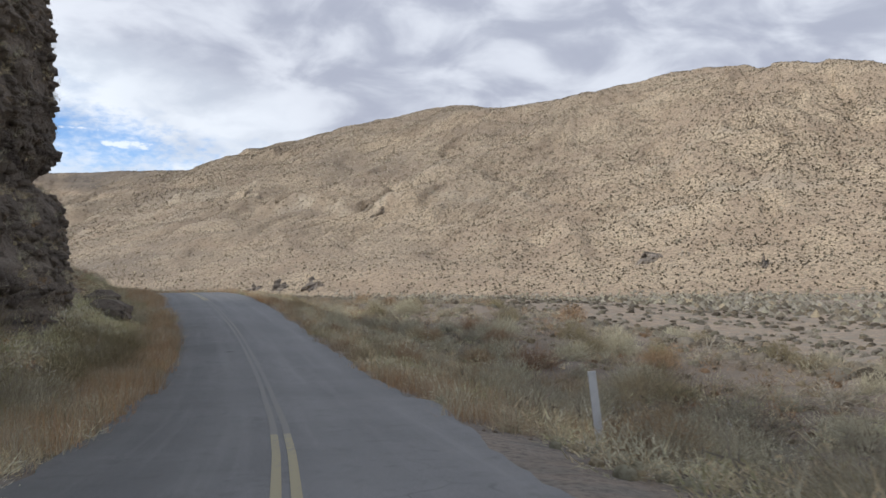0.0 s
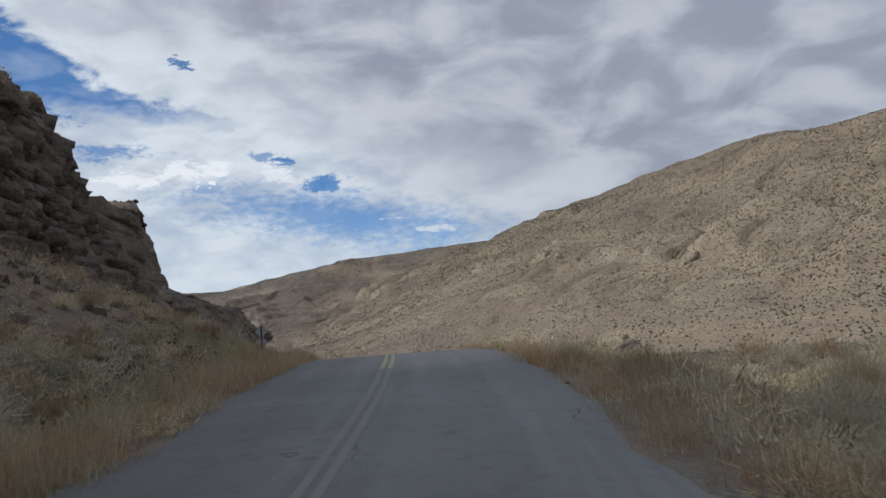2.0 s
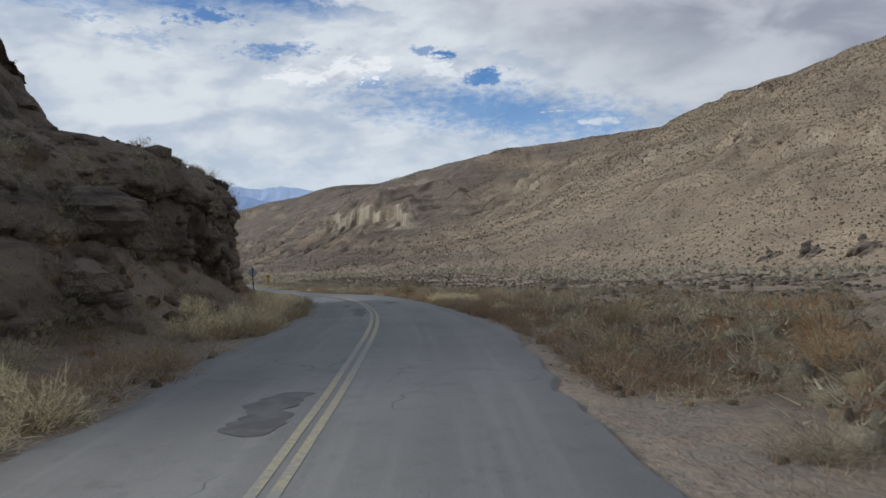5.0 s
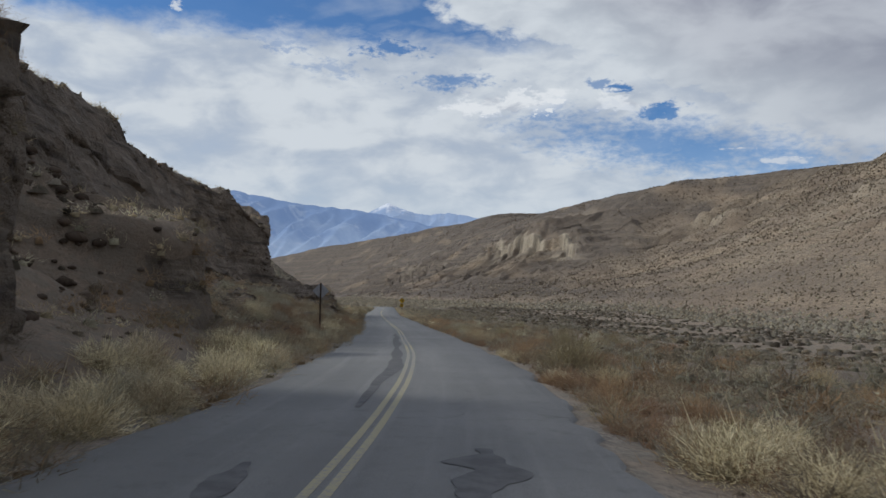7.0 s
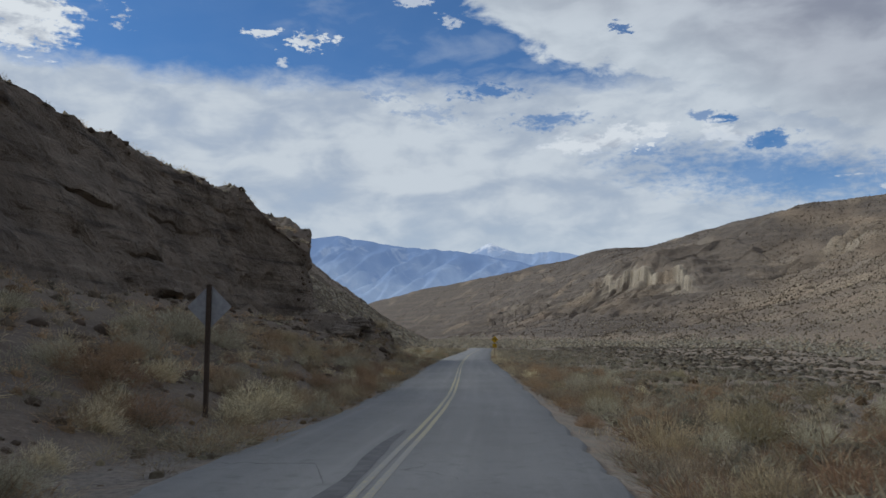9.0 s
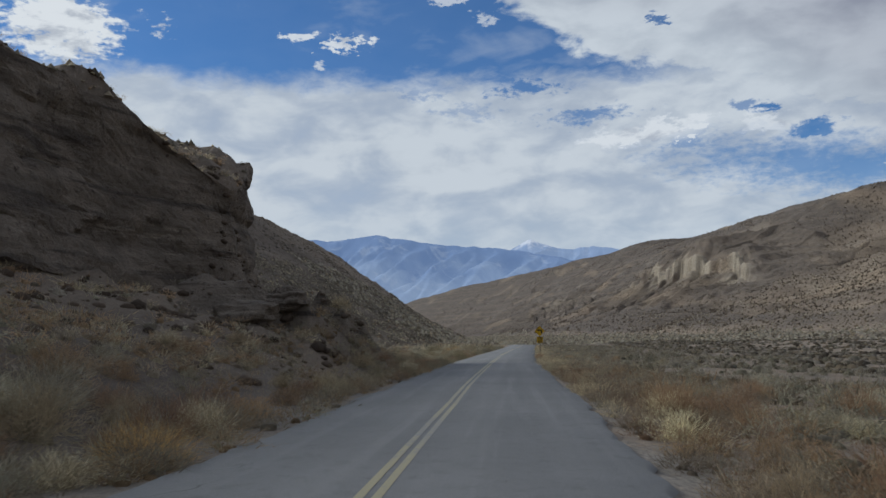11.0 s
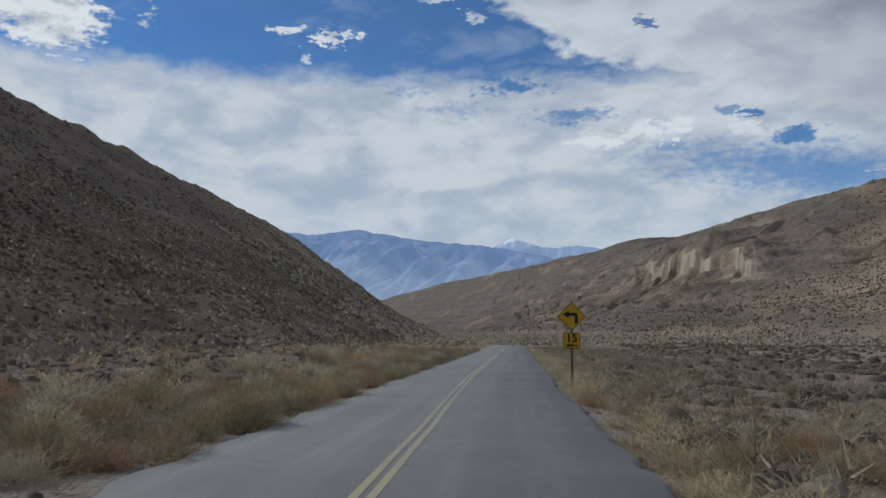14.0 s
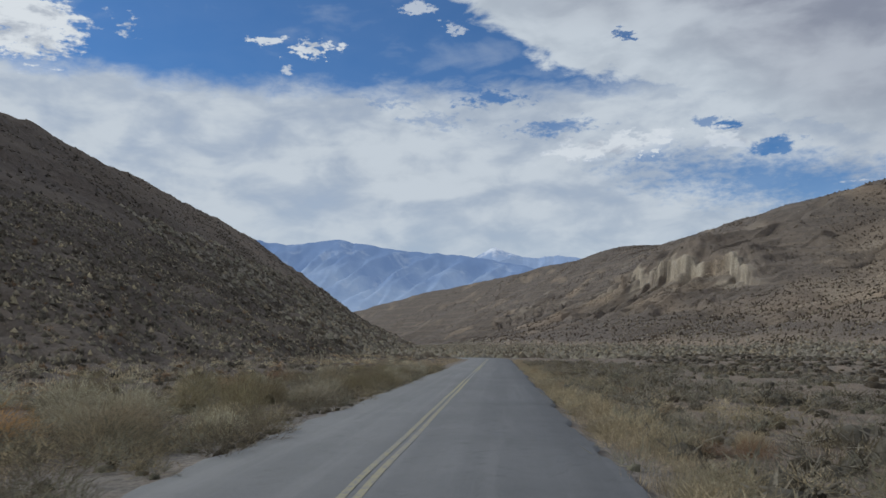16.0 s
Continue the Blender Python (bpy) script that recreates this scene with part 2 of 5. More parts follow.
def asphalt_material():
    mat, g, bsdf, pos = material("old_asphalt", 0.85)
    n1, n2, n3 = g.noise(pos, 0.25, 4), g.noise(pos, 3.0, 5, 0.65), g.noise(pos, 90.0, 3, 0.7)
    col = g.mix(g.ramp(n1, 0.3, 0.7), (0.232, 0.234, 0.232), (0.286, 0.287, 0.284))
    col = g.mix(g.ramp(n2, 0.5, 0.75), col, (0.205, 0.206, 0.202))
    col = g.mix(g.ramp(n3, 0.35, 0.7), g.mix(0.5, col, (0.07, 0.07, 0.075)), col)
    # worn wheel tracks and long streaks
    lane = g.add("ShaderNodeSeparateColor", {0: attr(g, "kind").outputs["Color"]})
    off = g.m("MULTIPLY", g.m("SUBTRACT", lane.outputs[0], 0.5), 8.0)
    streak = g.noise(g.add("ShaderNodeCombineXYZ", {0: g.m("MULTIPLY", off, 2.4), 1: g.m("MULTIPLY", lane.outputs[1], 60.0), 2: 0.0}).outputs[0], 1.0, 4, 0.6)
    track = g.m("ABSOLUTE", g.m("SINE", g.m("MULTIPLY", off, 2.1)))
    col = g.mix(g.ramp(streak, 0.50, 0.70, 0.0, 0.28), col, (0.31, 0.31, 0.303))
    col = g.mix(g.ramp(streak, 0.48, 0.30, 0.0, 0.4), col, (0.185, 0.186, 0.186))
    col = g.mix(g.m("MULTIPLY", g.ramp(track, 0.5, 1.0), 0.10), col, (0.33, 0.33, 0.322))
    # fine cracks
    wob = g.add("ShaderNodeVectorMath", {0: pos, 1: g.add("ShaderNodeTexNoise", {"Vector": pos, "Scale": 0.9}).outputs["Color"]}, operation="ADD").outputs[0]
    vor = g.add("ShaderNodeTexVoronoi", {"Vector": wob, "Scale": 0.33}, feature="DISTANCE_TO_EDGE").outputs[0]
    crack = g.m("MULTIPLY", g.ramp(vor, 0.005, 0.0, 0.0, 0.7), g.ramp(n1, 0.52, 0.66))
    col = g.mix(crack, col, (0.045, 0.045, 0.047))
    g.l.new(col, bsdf.inputs["Base Color"])
    bump(g, bsdf, g.m("SUBTRACT", n3, g.m("MULTIPLY", crack, 2.0)), 0.35, 0.02)
    return mat


def paint_material(name, base, wear_to, wear=0.5, rough=0.7):
    mat, g, bsdf, pos = material(name, rough)
    n1, n2 = g.noise(pos, 0.08, 3), g.noise(pos, 14.0, 5, 0.7)
    worn = g.ramp(g.m("ADD", n2, g.m("MULTIPLY", g.m("SUBTRACT", n1, 0.5), 0.9)), wear, wear + 0.16)
    g.l.new(g.mix(worn, base, wear_to), bsdf.inputs["Base Color"])
    return mat


def tint_material(name, rough=0.9, gain=1.0):
    """Plants: the colour of each plant is stored on its mesh."""
    mat, g, bsdf, pos = material(name, rough)
    tint = attr(g, "tint").outputs["Color"]
    n, n2 = g.noise(pos, 7.0, 4, 0.65), g.noise(pos, 34.0, 4, 0.7)
    rnd = g.add("ShaderNodeObjectInfo").outputs["Random"]
    col = g.mix(g.ramp(n, 0.45, 0.65, 0.0, 0.6), tint, g.mix(1.0, tint, (0.60, 0.56, 0.52), "MULTIPLY"))
    col = g.mix(g.ramp(n2, 0.48, 0.62, 0.0, 0.7), col, g.mix(1.0, col, (0.72, 0.69, 0.66), "MULTIPLY"))
    hsv = g.add("ShaderNodeHueSaturation", {"Hue": g.ramp(rnd, 0, 1, 0.488, 0.512, False), "Saturation": 1.0,
                                            "Value": g.ramp(rnd, 0, 1, 0.8 * gain, 1.2 * gain, False), "Fac": 1.0, "Color": g.mix(1.0, col, (1.02, 0.985, 0.925), "MULTIPLY")})
    g.l.new(hsv.outputs[0], bsdf.inputs["Base Color"])
    bsdf.inputs["Specular IOR Level"].default_value = 0.1
    # light passes through thin dry sprigs
    thin = g.add("ShaderNodeBsdfTranslucent", {"Color": hsv.outputs[0]})
    both = g.add("ShaderNodeMixShader", {0: 0.4, 1: bsdf.outputs[0], 2: thin.outputs[0]})
    for node in g.n:
        if node.type == "OUTPUT_MATERIAL":
            g.l.new(both.outputs[0], node.inputs[0])
    return mat


def plain(name, col, rough=0.6, metal=0.0, var=0.25, scale=8.0):
    mat, g, bsdf, pos = material(name, rough, metal)
    n = g.noise(pos, scale, 5, 0.65)
    g.l.new(g.mix(g.ramp(n, 0.35, 0.7), tuple(c * (1 - var) for c in col), col), bsdf.inputs["Base Color"])
    bump(g, bsdf, n, 0.15, 0.01)
    return mat


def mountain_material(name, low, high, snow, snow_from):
    """Far range, kilometres of air haze put into colour; glows faintly with scattered light."""
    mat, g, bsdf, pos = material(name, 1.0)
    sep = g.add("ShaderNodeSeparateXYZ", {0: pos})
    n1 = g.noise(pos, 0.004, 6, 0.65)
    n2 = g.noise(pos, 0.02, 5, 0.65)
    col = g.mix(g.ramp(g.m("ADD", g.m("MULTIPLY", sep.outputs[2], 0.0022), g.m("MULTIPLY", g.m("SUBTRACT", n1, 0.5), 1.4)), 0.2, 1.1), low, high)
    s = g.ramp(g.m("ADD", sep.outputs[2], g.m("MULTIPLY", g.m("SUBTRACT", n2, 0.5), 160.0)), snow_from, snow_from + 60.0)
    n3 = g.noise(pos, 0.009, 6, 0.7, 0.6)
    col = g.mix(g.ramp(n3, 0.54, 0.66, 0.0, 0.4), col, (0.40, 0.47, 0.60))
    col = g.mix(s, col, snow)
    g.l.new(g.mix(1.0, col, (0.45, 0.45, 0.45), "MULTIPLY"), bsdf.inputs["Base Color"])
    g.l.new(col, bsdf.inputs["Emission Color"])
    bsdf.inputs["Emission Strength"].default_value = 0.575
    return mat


SOIL, ROCK, ASPHALT = ground_material(), rock_material(), asphalt_material()
LEAF = tint_material("dry_plant")


def strata_material():
    """Pale banded rock with dark streaks running down it."""
    mat, g, bsdf, pos = material("pale_banded_rock", 0.95)
    sep = g.add("ShaderNodeSeparateXYZ", {0: pos})
    lay = g.add("ShaderNodeCombineXYZ", {0: times_(g, sep.outputs[0], 0.02), 1: times_(g, sep.outputs[1], 0.02), 2: times_(g, sep.outputs[2], 0.45)}).outputs[0]
    streak = g.add("ShaderNodeCombineXYZ", {0: times_(g, sep.outputs[0], 0.25), 1: times_(g, sep.outputs[1], 0.25), 2: times_(g, sep.outputs[2], 0.02)}).outputs[0]
    nl, ns, n2 = g.noise(lay, 1.0, 4, 0.6), g.noise(streak, 1.0, 5, 0.65), g.noise(pos, 0.7, 5, 0.65)
    brown = g.mix(g.ramp(nl, 0.44, 0.58), (0.255, 0.205, 0.152), (0.17, 0.134, 0.10))
    col = g.mix(attr(g, "kind").outputs["Fac"], brown, g.mix(g.ramp(nl, 0.44, 0.58), (0.46, 0.395, 0.295), (0.30, 0.245, 0.18)))
    col = g.mix(g.ramp(ns, 0.52, 0.64, 0.0, 0.8), col, (0.19, 0.152, 0.115))
    col = g.mix(g.ramp(n2, 0.52, 0.70, 0.0, 0.7), col, (0.22, 0.18, 0.135))
    g.l.new(col, bsdf.inputs["Base Color"])
    bump(g, bsdf, g.m("ADD", n2, nl), 0.8, 0.6)
    return mat


def times_(g, v, k):
    return g.m("MULTIPLY", v, k)


STRATA = strata_material()
FADED = paint_material("faded_yellow_paint", (0.238, 0.232, 0.207), (0.216, 0.215, 0.209), 0.38)
YELLOW = paint_material("worn_yellow_paint", (0.38, 0.34, 0.22), (0.262, 0.258, 0.243), 0.44)
TAR = plain("tar_patch", (0.15, 0.15, 0.153), 0.8, 0.0, 0.35, 3.0)
SIGN_YELLOW = plain("sign_yellow", (0.60, 0.36, 0.015), 0.45, 0.0, 0.12, 5.0)
SIGN_BLACK = plain("sign_black", (0.02, 0.02, 0.02), 0.5)
STEEL = plain("galvanised_steel", (0.42, 0.42, 0.42), 0.45, 0.7)
ALU = plain("bare_aluminium", (0.40, 0.41, 0.43), 0.5, 0.4)
WOOD = plain("dark_weathered_wood", (0.085, 0.062, 0.048), 0.9, 0.0, 0.4, 20.0)
TIMBER = plain("brown_timber", (0.24, 0.19, 0.145), 0.9, 0.0, 0.4, 20.0)
WHITE = plain("white_marker_plastic", (0.72, 0.72, 0.70), 0.6, 0.0, 0.1)
# both ranges carry their haze in these blue and pale base colours
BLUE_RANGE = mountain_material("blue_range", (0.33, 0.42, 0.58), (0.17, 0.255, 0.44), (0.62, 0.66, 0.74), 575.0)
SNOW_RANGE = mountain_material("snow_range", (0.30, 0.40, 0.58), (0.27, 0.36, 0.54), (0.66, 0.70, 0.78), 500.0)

# ---- terrain arithmetic ----


def hash2(i, j, seed):
    n = (i.astype(np.int64) * 374761393 + j.astype(np.int64) * 668265263 + seed * 974634577) & 0xFFFFFFFF
    n = ((n ^ (n >> 13)) * 1274126177) & 0xFFFFFFFF
    n = ((n ^ (n >> 15)) * 2246822519) & 0xFFFFFFFF
    return ((n ^ (n >> 14)) & 0xFFFFFF) / float(0xFFFFFF)


def vnoise(x, y, seed=0):
    """Value noise, -1 to 1."""
    i, j = np.floor(x), np.floor(y)
    u, v = x - i, y - j
    u, v = u * u * (3 - 2 * u), v * v * (3 - 2 * v)
    a, b, c, d = hash2(i, j, seed), hash2(i + 1, j, seed), hash2(i, j + 1, seed), hash2(i + 1, j + 1, seed)
    return 2 * ((a * (1 - u) + b * u) * (1 - v) + (c * (1 - u) + d * u) * v) - 1


def fbm(x, y, octaves=4, seed=0, gain=0.5):
    out, amp = np.zeros(np.broadcast(x, y).shape), 1.0
    for k in range(octaves):
        out += amp * vnoise(x * 2.03 ** k + 17.3 * k, y * 2.03 ** k - 9.1 * k, seed + k)
        amp *= gain
    return out


def smooth(x, a, b):
    t = np.clip((x - a) / (b - a), 0, 1)
    return t * t * (3 - 2 * t)


def smin(a, b, k):
    h = np.clip(0.5 + 0.5 * (b - a) / k, 0, 1)
    return b * (1 - h) + a * h - k * h * (1 - h)


def spline(t, y):
    """Natural cubic spline through the rows of y at t."""
    t, y = np.array(t, float), np.array(y, float)
    n, h = len(t), np.diff(t)
    a, b = np.zeros((n, n)), np.zeros_like(y)
    a[0, 0] = a[-1, -1] = 1
    for i in range(1, n - 1):
        a[i, i - 1], a[i, i], a[i, i + 1] = h[i - 1], 2 * (h[i - 1] + h[i]), h[i]
        b[i] = 6 * ((y[i + 1] - y[i]) / h[i] - (y[i] - y[i - 1]) / h[i - 1])
    m = np.linalg.solve(a, b)

    def f(x):
        x = np.asarray(x, float)
        i = np.clip(np.searchsorted(t, x) - 1, 0, n - 2)
        u, hh = (x - t[i])[..., None], h[i][..., None]
        return y[i] + u * ((y[i + 1] - y[i]) / hh - hh * (2 * m[i] + m[i + 1]) / 6) + u * u * m[i] / 2 + u ** 3 * (m[i + 1] - m[i]) / (6 * hh)
    return f


# the road's centre line, every 20 m
ROAD = [(-0.15, -0.1, -1.50), (-4.3, 19.5, -2.42), (-10.0, 38.7, -1.82), (-17.8, 57.1, -0.32), (-27.3, 74.8, -0.72), (-38.0, 91.6, -0.38), (-50.2, 107.5, -0.54),
        (-63.7, 122.2, -0.68), (-78.4, 135.8, -0.90), (-93.3, 149.1, -1.17), (-108.6, 162.1, -1.28), (-123.9, 174.9, -1.27), (-139.2, 187.7, -1.33), (-154.4, 200.8, -1.34)]
END_DIR, START_DIR = np.array((-0.745, 0.667, 0.0)), np.array((-0.13, 0.99, 0.0))
pts = [np.array(ROAD[0]) - START_DIR * d for d in (600, 300, 150, 80, 40, 20)] + [np.array(p) for p in ROAD]
pts += [pts[-1] + END_DIR * d for d in (20, 40, 80, 140, 220, 400, 800, 1500, 3200)]
knots = [-600, -300, -150, -80, -40, -20] + [20 * k for k in range(14)] + [260 + d for d in (20, 40, 80, 140, 220, 400, 800, 1500, 3200)]
axis_at = spline(knots, pts)


def axis(s):
    """Centre line and the unit vector to its right, at s metres along it."""
    p, q = axis_at(s), axis_at(np.asarray(s) + 0.5)
    o = axis_at(np.asarray(s) - 0.5)
    t = (q - o)[..., :2]
    t = t / np.linalg.norm(t, axis=-1, keepdims=True)
    return p, np.stack([t[..., 1], -t[..., 0]], -1)


# foot of the big tan hillside across the valley
FOOT_K = np.array([(560, 85), (400, 128), (250, 180), (100, 232), (-50, 300), (-187, 378), (-317, 459), (-527, 552), (-914, 785), (-1435, 1064), (-1971, 1218), (-2711, 1326)], float)
_k = np.r_[0, np.cumsum(np.hypot(*np.diff(FOOT_K, axis=0).T))]
FOOT = spline(_k, FOOT_K)(np.linspace(0, _k[-1], 90))
FOOT_L = np.hypot(*np.diff(FOOT, axis=0).T)
FOOT_S = np.r_[0, np.cumsum(FOOT_L)] - _k[1]
FOOT_Z = ((-200, -6), (480, -5), (620, -2), (700, 0), (860, 1), (1200, 3), (2000, 5), (3500, 8))
SLOPE = ((-200, 0.33), (600, 0.33), (720, 0.25), (940, 0.25), (1030, 0.36), (3500, 0.36))
CREST_Z = ((-200, 109.5), (100, 119.9), (233, 133.8), (288, 151.4), (340, 158.4), (386, 162.8), (410, 162.9), (441, 155.9), (452, 153.6), (493, 144.9), (510, 141.6), (555, 137.1), 
           (595, 143.2), (610, 149.9), (634, 155.4), (656, 158.5), (685, 159.5), (706, 161.8), (749, 162.2), (752, 162.2), (788, 158.8), (795, 155.8), (812, 147.7), (819, 140.1), 
           (822, 136.6), (825, 133.6), (835, 125), (855, 119.3), (934, 124.5), (963, 125.1), (1009, 121.2), (1034, 121.3), (1095, 118), (1198, 118.4), (1246, 123.9), (1373, 127.8), 
           (1430, 126.6), (1497, 126.8), (1641, 142), (1790, 165), (2094, 168), (2363, 163), (2657, 155), (2852, 134), (3083, 105), (3400, 60))


def hill_point(along, up):
    """World x and y at a distance along the foot of the hillside and uphill of it."""
    x, y = np.interp(along, FOOT_S, FOOT[:, 0]), np.interp(along, FOOT_S, FOOT[:, 1])
    x2, y2 = np.interp(along + 6, FOOT_S, FOOT[:, 0]), np.interp(along + 6, FOOT_S, FOOT[:, 1])
    x1, y1 = np.interp(along - 6, FOOT_S, FOOT[:, 0]), np.interp(along - 6, FOOT_S, FOOT[:, 1])
    tx, ty = x2 - x1, y2 - y1
    n = np.hypot(tx, ty)
    return x + ty / n * up, y - tx / n * up


def foot_coords(x, y):
    """How far along the foot of the hillside, and how far uphill of it."""
    best = np.full(x.shape, 1e9)
    along, up = np.zeros_like(x), np.zeros_like(x)
    for i in range(len(FOOT) - 1):
        u = (FOOT[i + 1] - FOOT[i]) / FOOT_L[i]
        rx, ry = x - FOOT[i, 0], y - FOOT[i, 1]
        k = np.clip(rx * u[0] + ry * u[1], 0, FOOT_L[i])
        dx, dy = rx - k * u[0], ry - k * u[1]
        d = np.hypot(dx, dy)
        near = d < best
        best = np.where(near, d, best)
        along = np.where(near, FOOT_S[i] + k, along)
        up = np.where(near, d * np.where(u[1] * dx - u[0] * dy > 0, 1, -1), up)
    return along, up


def table(rows, x):
    rows = np.array(rows, float)
    return np.interp(x, rows[:, 0], rows[:, 1])


# left of the road, by s: foot of the lower rock (d, z), its lip (d, z)
LEFT_A = [(-80, -8, 1.2, -9.5, 13), (0, -7.4, 1.6, -8.0, 15), (28, -7.2, 1.0, -8.15, 17), (41.5, -6.9, 0.9, -7.95, 17), (44.0, -7.2, 1.0, -8.3, 17), (46.2, -13, 3.6, -18, 13), (65, -16.2, 6.0, -20.4, 15.8),
          (81.5, -15.4, 7.0, -17.8, 16.0), (85.0, -13.8, 6.4, -17.3, 12.8), (87.5, -11.6, 4.9, -16, 7.4), (93.5, -9.2, 1.2, -11.5, 4.6), (97, -7.2, 0.5, -9.0, 4.2), (107, -5.8, 0.4, -7.8, 4.5), (112, -8.8, 2.4, -8.8, 5.2), (121, -7.5, 2.2, -7.1, 6.3),
          (135, -6.8, 0.8, -6.5, 6.7), (138.5, -9.0, 1.2, -16.5, 6.0), (144.0, -9.0, 1.3, -17, 6.4), (145.6, -6.6, 0.7, -7.3, 3.0), (148.4, -6.2, 0.7, -6.8, 3.6), (150.5, -10.5, 1.9, -17, 7.4), (156, -13.6, 2.9, -18, 12.0), (180, -17, 4.6, -24, 17.6), (198, -18.8, 5.0, -24, 16.1)]
LEFT_A2 = [(215, -20.5, 5.3, -24, 15.8), (231, -19.0, 4.6, -21.0, 15.8), (240, -14.8, 2.6, -15.9, 11.2), (247, -16.4, 2.8, -18.6, 15.2), (253, -22, 3.0, -30, 8), (266, -23, 0.6, -46, 10.0),
           (300, -22, 0.6, -44, 9.0), (350, -21, 0.6, -43, 12.2), (450, -26.0, 0.8, -49, 13.5), (600, -29, 0.8, -54, 13), (700, -38, 1.5, -62, 11.5), (900, -200, 3, -230, 8), (3200, -500, 5, -600, 10)]
# the shelf above it (d, z), the upper crest (d, z)
LEFT_B = [(-80, -12, 14, -16, 17), (0, -9.5, 16, -15, 18), (28, -9.5, 18, -14, 20), (41.5, -9.5, 18, -14, 20), (44.0, -9.8, 18, -14.5, 19.5), (46.2, -20, 14, -24, 16), (65, -22, 16.4, -26, 18.0),
          (81.5, -20.6, 16.2, -25, 17.0), (85.0, -21, 13.0, -25.5, 13.8), (87.5, -22, 8.6, -26, 10.4), (93.5, -17, 6.9, -20, 12.4), (97, -15, 6.5, -17.4, 13.0), (107, -14.2, 7.0, -16.5, 14.6), (112, -14.0, 7.4, -16.2, 15.1), (121, -14.2, 8.2, -16.2, 14.8),
          (135, -15, 8.8, -17.8, 13.6), (138.5, -19, 9.6, -23, 14), (144.0, -20, 10.8, -26, 16.2), (145.6, -11.0, 4.2, -28, 16), (148.4, -12.0, 5.2, -29, 16.5), (150.5, -22, 12.8, -29.5, 18.3), (156, -24, 15.0, -31, 18.5), (180, -28, 17.2, -38, 18.4), (198, -28, 15.9, -38, 16.3)]
LEFT_B2 = [(215, -28, 15.6, -38, 15.8), (231, -25, 17.0, -34, 18.8), (240, -19.2, 14.4, -26, 17.8), (247, -20.8, 16.2, -30, 18.3), (253, -44, 15, -60, 23), (266, -70, 28.4, -98, 48.8), (300, -70, 28.4, -98, 49.8), (350, -70, 29.6, -98, 50.2),
           (450, -75, 31.5, -103, 52), (600, -77, 30.5, -103, 49), (700, -86, 25, -112, 38), (900, -260, 12, -300, 15), (3200, -700, 12, -800, 15)]
# and the far edge (d, z)
LEFT_C = [(-80, -120, 55), (40, -120, 52), (87, -120, 46), (135, -120, 48), (180, -130, 52), (247, -140, 60), (300, -165, 64), (450, -170, 60), (600, -180, 53), (700, -190, 38), (900, -400, 15), (3200, -1500, 20)]
left_rows = np.array([a + b[1:] for a, b in zip(LEFT_A + LEFT_A2, LEFT_B + LEFT_B2)], float)
left_far = np.array(LEFT_C, float)


def left_profile(s):
    """(d, z) of the bends of the left bank at each s."""
    v = [np.interp(s, left_rows[:, 0], left_rows[:, k]) for k in range(1, 9)]
    one = np.ones_like(s)
    return [(-2.75 * one, -0.06 * one), (-4.6 * one, -0.12 * one), (v[0], v[1]), (v[2], v[3]), (v[4], v[5]), (v[6], v[7]),
            (np.interp(s, left_far[:, 0], left_far[:, 1]), np.interp(s, left_far[:, 0], left_far[:, 2]))]


def patch_window(along, up):
    """Where the carved bluff stands in for the coarse hillside."""
    return smooth(along, 933, 950) * smooth(along, 1202, 1185) * smooth(up, 66, 78) * smooth(up, 192, 178)


